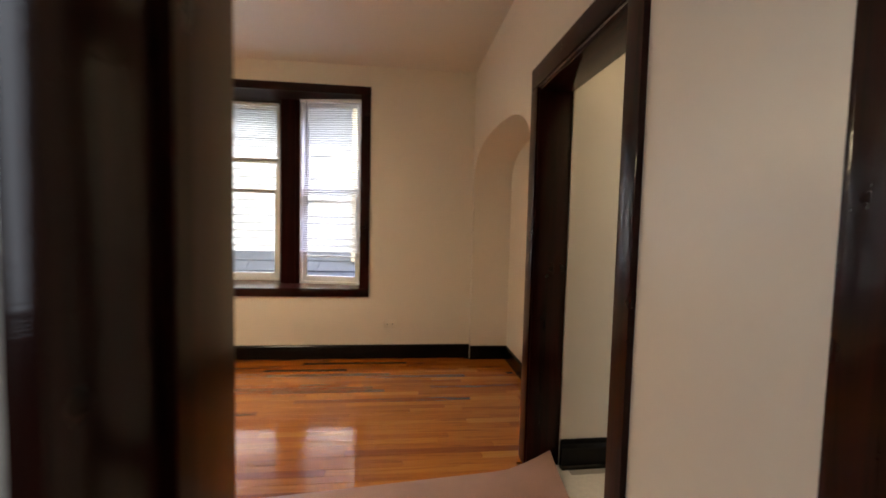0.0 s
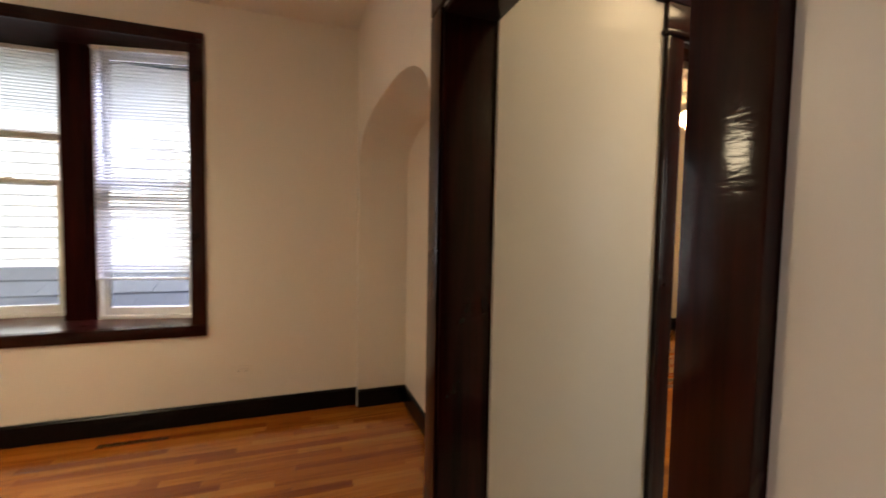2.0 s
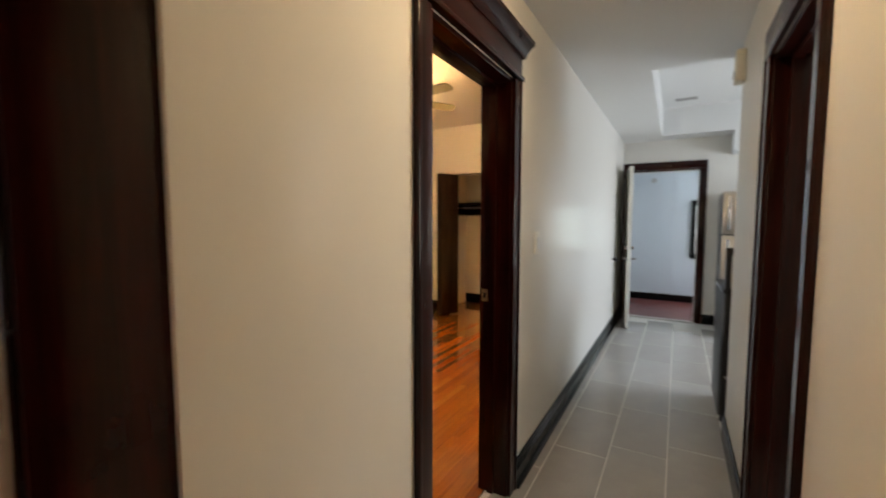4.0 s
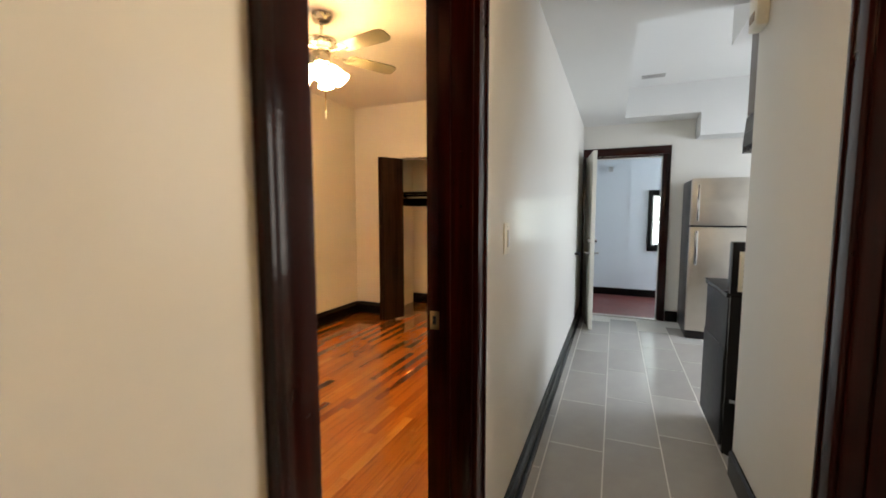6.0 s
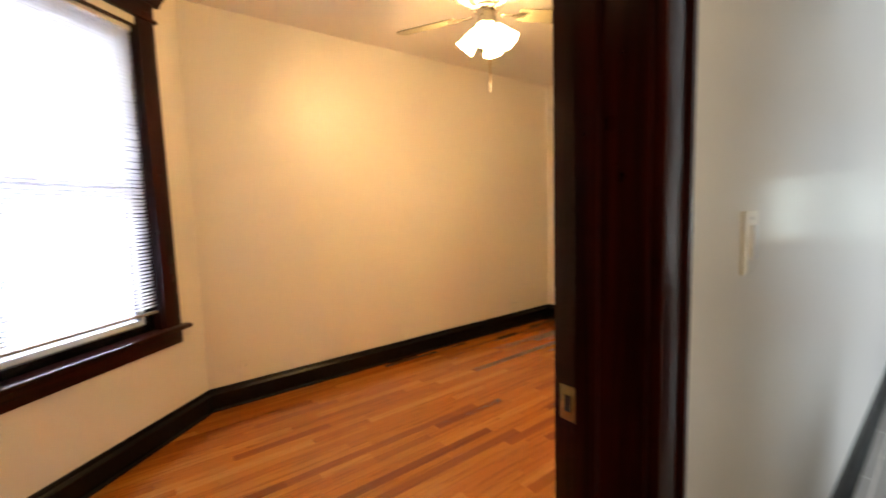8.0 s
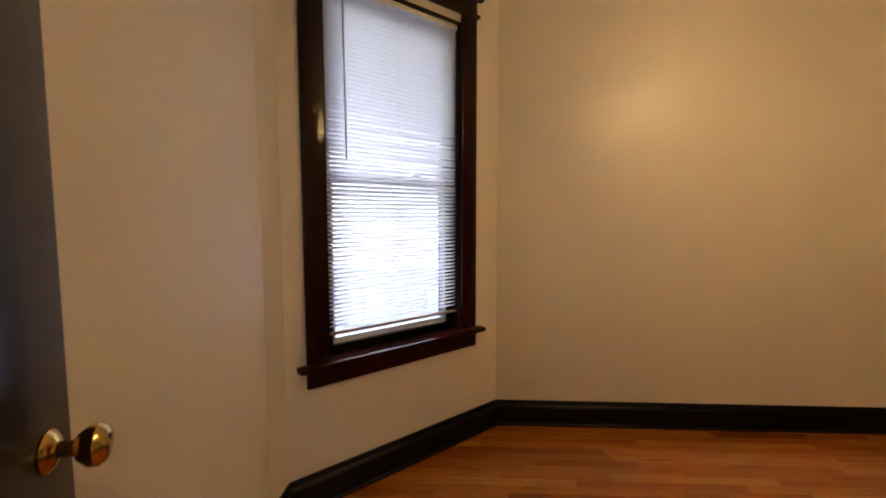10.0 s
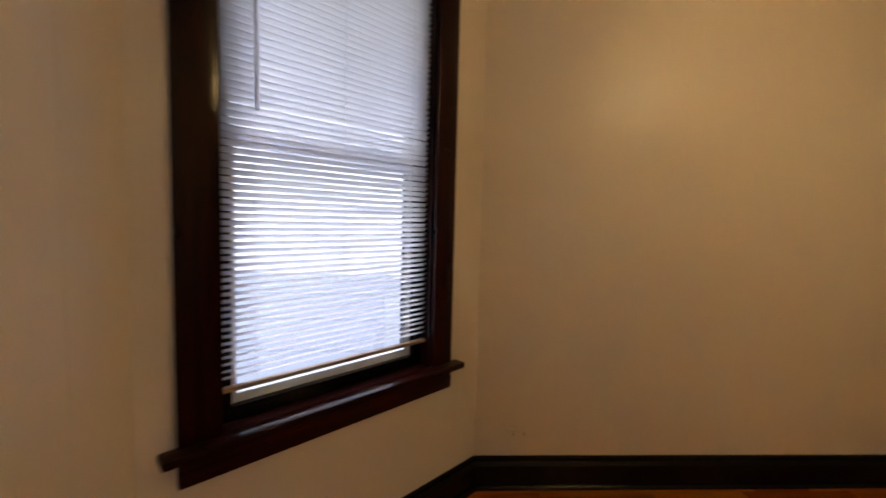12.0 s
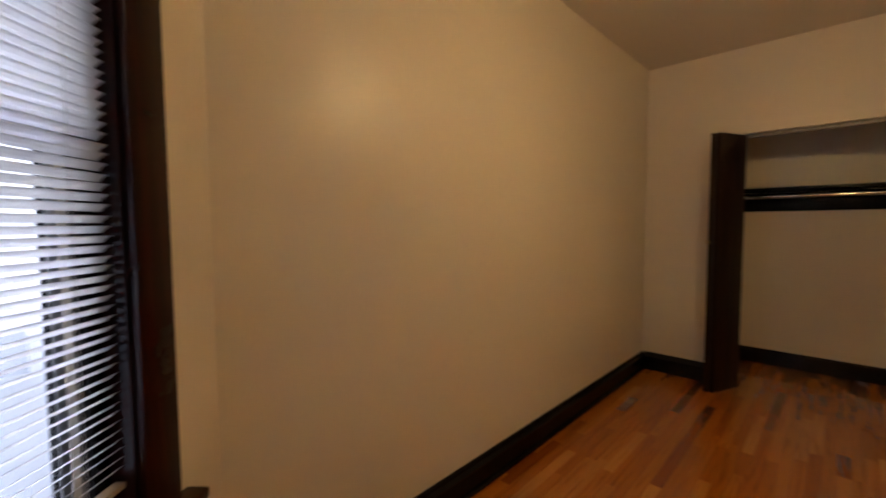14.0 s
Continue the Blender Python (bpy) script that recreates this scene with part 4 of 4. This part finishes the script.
def stove():
    r = root("stove", pose(4.19, 1.212, 0, 0, 0, 1.7), "black freestanding range standing with its back to the hall", "stove")
    part("body", bx(bmesh.new(), (0.03, -0.75, 0.06), (0.55, 0.0, 0.885), 0.006), SIDEP, r)
    part("back_panel", bx(bmesh.new(), (0.0, -0.745, 0.03), (0.029, -0.005, 0.90), 0.004), DARKP, r)
    part("cooktop", bx(bmesh.new(), (0.03, -0.758, 0.886), (0.57, 0.008, 0.912), 0.006), DARKP, r)
    part("cooktop_trim", bx(bmesh.new(), (0.06, -0.755, 0.9125), (0.57, 0.012, 0.917), 0.001), SIDEP, r)
    part("backguard", bx(bmesh.new(), (-0.012, -0.75, 0.913), (0.05, 0.002, 1.19), 0.008), DARKP, r)
    lab = part("vent_label", bx(bmesh.new(), (-0.016, -0.18, 0.93), (-0.0125, -0.03, 1.14), 0.001), PLATE, r, "pale louvred vent panel")
    for k in range(5):
        part("louvre_slot", bx(bmesh.new(), (-0.018, -0.16, 0.955 + k * 0.026), (-0.0155, -0.05, 0.965 + k * 0.026)), HOLE, lab)
    b = rod(bmesh.new(), (-0.02, -0.70, 0.32), (-0.02, -0.02, 0.34), 0.012)
    part("gas_pipe", b, CHROME, r)
    part("side_skirt", bx(bmesh.new(), (0.03, 0.0005, 0.06), (0.55, 0.004, 0.60), 0.001), SIDEP, r, "scuffed black lower side")
    part("oven_door", bx(bmesh.new(), (0.551, -0.74, 0.20), (0.59, -0.01, 0.80), 0.006), DARKP, r)
    part("oven_handle", rod(bmesh.new(), (0.63, -0.70, 0.75), (0.63, -0.05, 0.75), 0.011), STEEL, r)
    for x in (0.17, 0.41):
        for y in (-0.56, -0.20):
            b = bmesh.new()
            for a in range(4):
                c, s = math.cos(math.pi / 4 * a), math.sin(math.pi / 4 * a)
                rod(b, (x - 0.10 * c, y - 0.10 * s, 0.938), (x + 0.10 * c, y + 0.10 * s, 0.938), 0.005, 6)
            lathe(b, [(0.10, 0.915), (0.105, 0.943), (0.095, 0.943), (0.10, 0.915)], 20, pose(x, y, 0))
            part("burner_grate", b, DARKP, r)
    for k in range(4):
        part("knob", rod(bmesh.new(), (0.55, -0.62 + k * 0.16, 0.85), (0.585, -0.62 + k * 0.16, 0.85), 0.018, 16), DARKP, r)
    for x in (0.06, 0.50):
        for y in (-0.70, -0.05):
            part("foot", rod(bmesh.new(), (x, y, 0.0), (x, y, 0.062), 0.016, 10), DARKP, r)


stove()
r = root("wall_cabinet", pose(4.062, 0.40, 1.86), "walnut veneer wall cabinet under the kitchen soffit", "kitchen cabinet")
part("carcass", bx(bmesh.new(), (0, 0, 0), (0.31, 0.745, 0.538), 0.003), CABINET, r)
part("cabinet_door", bx(bmesh.new(), (0.312, 0.004, 0.004), (0.332, 0.37, 0.532), 0.003), CABINET, r)
part("cabinet_door", bx(bmesh.new(), (0.312, 0.376, 0.004), (0.332, 0.742, 0.532), 0.003), CABINET, r)
r = root("range_hood", pose(4.062, 0.40, 1.67), "black range hood below the wall cabinet", "range hood")
part("hood_body", prism(bmesh.new(), [(0, 0), (0.38, 0), (0.38, 0.06), (0.33, 0.185), (0, 0.185)], 0.0, 0.745, 1), DARKP, r)
part("hood_panel", bx(bmesh.new(), (0.02, 0.7455, 0.03), (0.34, 0.748, 0.10)), GREYP, r)

# porch
m = pose(8.86, 1.42, -0.20, 0, 0, -90)
r = tagged(root("window_5", m, "small bright porch window in a black frame", "window"), kind="structure")
b = bmesh.new()
bx(b, (0, -0.03, 0.93), (0.06, 0.0, 1.88), 0.004)
bx(b, (0.50, -0.03, 0.93), (0.56, 0.0, 1.88), 0.004)
bx(b, (0.06, -0.03, 1.80), (0.50, 0.0, 1.88), 0.004)
bx(b, (0.06, -0.03, 0.93), (0.50, 0.0, 1.03), 0.004)
part("window_frame", b, BLACK, r)
b = bmesh.new()
bx(b, (0.06, -0.022, 1.03), (0.085, -0.002, 1.80))
bx(b, (0.475, -0.022, 1.03), (0.50, -0.002, 1.80))
bx(b, (0.085, -0.022, 1.03), (0.475, -0.002, 1.055))
bx(b, (0.085, -0.022, 1.775), (0.475, -0.002, 1.80))
bx(b, (0.085, -0.022, 1.405), (0.475, -0.002, 1.435))
part("sash", b, VINYL, r)
# panes glow by themselves in place of daylight; the wall behind is solid
DAYPANE = glow("daylight_glow_pane", (0.74, 0.90, 0.88), 1.5)
part("pane", bx(bmesh.new(), (0.085, -0.008, 1.055), (0.475, -0.001, 1.405)), DAYPANE, r, smooth=False)
part("pane", bx(bmesh.new(), (0.085, -0.008, 1.435), (0.475, -0.001, 1.775)), DAYPANE, r, smooth=False)
slab("trim_panel_seam", (8.852, 1.67, 0.11), (8.861, 1.69, 2.55), PORCH, "panel seam on the porch wall")
r = root("porch_wall_light", pose(8.86, 1.98, 2.03), "small grey metal wall lamp in the porch", "wall lamp")
part("plate", bx(bmesh.new(), (-0.02, -0.035, -0.035), (0, 0.035, 0.035), 0.004), PALEVENT, r)
part("shade", lathe(bmesh.new(), [(0.016, 0), (0.045, -0.06), (0.041, -0.06), (0.012, 0)], 20, pose(-0.055, 0, 0.02)), PALEVENT, r)


# ---- paper on the floor ----
def sheet(name, pts, mat, label, lift=0.0):
    """A thin paper sheet laid over the floor with soft ripples."""
    r = root(name, pose(0, 0, 0), label, "floor paper")
    b = bmesh.new()
    (ax, ay), (bx_, by), (cx, cy), (dx, dy) = pts
    n = 28
    grid = []
    for i in range(n + 1):
        row = []
        for j in range(n + 1):
            u, v = i / n, j / n
            x = (1 - u) * (1 - v) * ax + u * (1 - v) * bx_ + u * v * cx + (1 - u) * v * dx
            y = (1 - u) * (1 - v) * ay + u * (1 - v) * by + u * v * cy + (1 - u) * v * dy
            z = 0.003 + 0.004 * max(0.0, noise.noise(Vector((x * 2.2, y * 2.2, 0.3))))
            z += lift * max(0.0, 1 - ((x - cx) ** 2 + (y - cy) ** 2) ** 0.5 / 0.28) ** 1.5
            row.append(b.verts.new((x, y, z)))
        grid.append(row)
    for i in range(n):
        for j in range(n):
            b.faces.new((grid[i][j], grid[i + 1][j], grid[i + 1][j + 1], grid[i][j + 1]))
    part("sheet", b, mat, r)
    return r


sheet("floor_paper", [(-0.9, 1.0), (1.24, 0.95), (1.24, 2.125), (-0.9, 1.88)], PAPER, "pinkish brown builders' paper on the floor by the hall doorway", lift=0.085)
r = sheet("floor_paper", [(-2.6, 1.0), (-0.62, 1.05), (-1.08, 2.62), (-2.6, 2.45)], PAPER2, "tan kraft paper on the oak floor with one edge curled up")
part("rolled_edge", rod(bmesh.new(), (-0.62, 1.05, 0.028), (-1.08, 2.64, 0.028), 0.022, 16), PAPER2, r)

# ---- outside ----
slab("ground", (-60, -60, -1.2), (60, 60, -1.0), GROUND, "bare ground between the houses")


def lap_wall(name, m, w, z0, z1, lap, mat, label):
    r = tagged(root(name, m, label, "house"), "")
    b = bmesh.new()
    n = int((z1 - z0) / lap)
    for k in range(n):
        z = z0 + k * lap
        prism(b, [(0.0, z), (-0.022, z), (-0.004, z + lap), (0.0, z + lap)], 0, w, 0)
    part("siding", b, mat, r, smooth=False)
    part("wall", bx(bmesh.new(), (0, 0.002, -1.0), (w, 3.0, z1)), mat, r, smooth=False)
    return r


r = lap_wall("neighbour_house", pose(-12.0, 6.7, 0), 16.0, 0.78, 3.1, 0.115, SIDING, "white lap-sided neighbouring house above a low shingled roof")
b = prism(bmesh.new(), [(-0.5, 3.1), (-0.5, 3.2), (2.2, 4.6), (3.5, 4.6), (3.5, 3.1)], -0.3, 16.3, 0)
part("roof", b, SHINGLE, r, smooth=False)
part("post", bx(bmesh.new(), (11.75, -0.55, 0.7), (11.87, -0.43, 3.1)), TAN, r)
r = root("shingled_lean_to", pose(-12.0, 6.68, 0), "low grey shingled lean-to roof between the houses", "roof")
b = bmesh.new()
rows = 5
rnd = random.Random(4)
for k in range(rows):
    y, z = -0.34 * k, 0.80 - 0.115 * k
    x = -rnd.uniform(0, 0.2)
    while x < 14.0:
        wdt = rnd.uniform(0.16, 0.3)
        e = rnd.uniform(0, 0.006)
        prism(b, [(y, z), (y - 0.36, z - 0.105 + e), (y - 0.36, z - 0.125), (y, z - 0.02)], x, x + wdt - 0.004, 0)
        x += wdt
tagged(part("shingle", b, SHINGLE, r, smooth=False), kind="stuff")
part("deck", prism(bmesh.new(), [(0, 0.66), (-1.6, 0.12), (-1.6, -1.0), (0, -1.0)], 0, 14.0, 0), SHINGLE, r, smooth=False)

def tree(x, y, h, seed):
    rnd = random.Random(seed)
    r = root("tree", pose(x, y, -1.0), "leafy green garden tree behind the neighbouring house", "tree", "garden trees")
    b = lathe(bmesh.new(), [(0.22, 0), (0.16, h * 0.3), (0.10, h * 0.55), (0.03, h * 0.9)], 12)
    for k in range(7):
        a = rnd.uniform(0, math.tau)
        z = h * rnd.uniform(0.35, 0.7)
        rod(b, (0, 0, z), (math.cos(a) * 1.4, math.sin(a) * 1.4, z + rnd.uniform(0.8, 1.6)), 0.04, 6)
    part("trunk", b, BARK, r)
    verts, faces = [], []
    for k in range(2600):
        d = Vector((rnd.gauss(0, 1), rnd.gauss(0, 1), rnd.gauss(0, 0.8)))
        d = d.normalized() * rnd.uniform(0.5, 1.0) * (1 + 0.35 * noise.noise(d.normalized() * 2 + Vector((seed, 0, 0))))
        c = Vector((d.x * 2.2, d.y * 2.2, h * 0.72 + d.z * 2.0))
        u = Vector((rnd.uniform(-1, 1), rnd.uniform(-1, 1), rnd.uniform(-1, 1))).normalized() * 0.12
        w = u.orthogonal().normalized() * 0.06
        n0 = len(verts)
        verts += [c - u, c + w, c + u, c - w]
        faces.append((n0, n0 + 1, n0 + 2, n0 + 3))
    me = bpy.data.meshes.new("crown")
    me.from_pydata([tuple(v) for v in verts], [], faces)
    me.materials.append(LEAF)
    ob = new("crown", me)
    ob.parent = r
    tagged(ob, kind="stuff")


for k, (x, y, h) in enumerate(((-1.5, 12.5, 7.5), (1.8, 12.0, 7.0), (-5.5, 13.5, 8.0), (5.5, 13.0, 7.0))):
    tree(x, y, h, k + 1)


# ---- floors piece by piece ----
def plank_floor(name, x0, x1, y0, y1, near, label, seed, end=None):
    r = tagged(new(name), label, "floor", kind="structure")
    rnd = random.Random(seed)
    lengths = [0.28, 0.36, 0.45, 0.55, 0.68, 0.82, 1.0, 1.25]
    wdt = 0.0572
    meshes = {}
    for L in lengths:
        b = bx(bmesh.new(), (0, 0, -0.010), (L - 0.0008, wdt - 0.0007, 0))
        me = bpy.data.meshes.new("board")
        b.to_mesh(me)
        b.free()
        me.materials.append(PLANK)
        meshes[L] = me
    spots = []
    y = y0
    while y < y1:
        x = x0 - rnd.uniform(0, 0.6)
        lim = end(y) if end else x1
        while x < lim:
            L = rnd.choice(lengths)
            spots.append((x, y, L if x + L < lim + 0.02 else None, lim))
            x += L
        y += wdt
    spots.sort(key=lambda s: (s[2] is None, (s[0] - near[0]) ** 2 + (s[1] - near[1]) ** 2))
    verts, faces = [], []
    for k, (x, y, L, lim) in enumerate(spots):
        if k < 300 and L:
            ob = new("board", meshes[L])
            ob.parent = r
            ob.location = (x, y, rnd.uniform(-0.0003, 0.0003))
            continue
        x2 = min(x + (L or 1.0), lim)
        if x2 - x < 0.02:
            continue
        a, c, n0 = (x, y, -0.010), (x2 - 0.0008, y + wdt - 0.0007, rnd.uniform(-0.0003, 0.0003)), len(verts)
        verts += [(p, q, s) for s in (a[2], c[2]) for p, q in ((a[0], a[1]), (c[0], a[1]), (c[0], c[1]), (a[0], c[1]))]
        faces += [tuple(n0 + i for i in f) for f in ((3, 2, 1, 0), (4, 5, 6, 7), (0, 1, 5, 4), (1, 2, 6, 5), (2, 3, 7, 6), (3, 0, 4, 7))]
    me = bpy.data.meshes.new("boards")
    me.from_pydata(verts, [], faces)
    me.materials.append(PLANKJ)
    ob = new("boards", me)
    ob.parent = r
    tagged(ob, kind="stuff")


plank_floor("floor_living", -3.75, 1.12, 0.34, 4.0, (0.0, 2.6), "glossy honey and red-brown oak strip floor", 11, end=lambda y: 1.48 if y > 2.24 else 1.17)
plank_floor("floor_bedroom", 1.62, 7.06, 2.270, 5.06, (3.6, 3.9), "glossy orange oak strip floor", 12, end=lambda y: min(7.06, HX + (y - 2.152) / HS + 0.4))


def tile_floor():
    r = tagged(new("floor_hall"), "grey-beige porcelain tile floor with pale joints", "floor", kind="structure")
    built("floor_grout", bx(bmesh.new(), (1.15, -1.2, -0.012), (7.3, 2.262, -0.0008)), GROUT, "pale grout bed under the hall tiles")
    bm_ = bx(bmesh.new(), (0.003, 0.003, -0.009), (0.594, 0.298, 0.0), 0.001)
    full = bpy.data.meshes.new("tile")
    bm_.to_mesh(full)
    bm_.free()
    full.materials.append(TILE)
    bm_ = bx(bmesh.new(), (0.003, 0.003, -0.009), (0.594, 0.158, 0.0), 0.001)
    cut = bpy.data.meshes.new("tile")
    bm_.to_mesh(cut)
    bm_.free()
    cut.materials.append(TILE)
    a = math.atan(HS)
    for j in range(-11, 2):
        shift = (0.0, 0.32, 0.16)[j % 3]
        for i in range(-5, 6):
            ob = new("tile", cut if j == 1 else full)
            ob.parent = r
            x, y = i * 0.598 + shift, j * 0.302
            if x + 4.25 > 7.0 + 0.3 or x + 4.25 < 0.9:
                bpy.data.objects.remove(ob)
                continue
            wx, wy = 4.0 + x * math.cos(a) - y * math.sin(a), 1.797 + x * math.sin(a) + y * math.cos(a)
            if wx > 6.72 or wx < 1.14:
                bpy.data.objects.remove(ob)
                continue
            ob.matrix_basis = pose(wx, wy, 0, 0, 0, math.degrees(a))


tile_floor()
slab("trim_floor_edge", (2.06, 2.259, -0.011), (2.80, 2.270, -0.001), GAP, "thin dark wooden edge strip between tile and oak in the bedroom doorway")
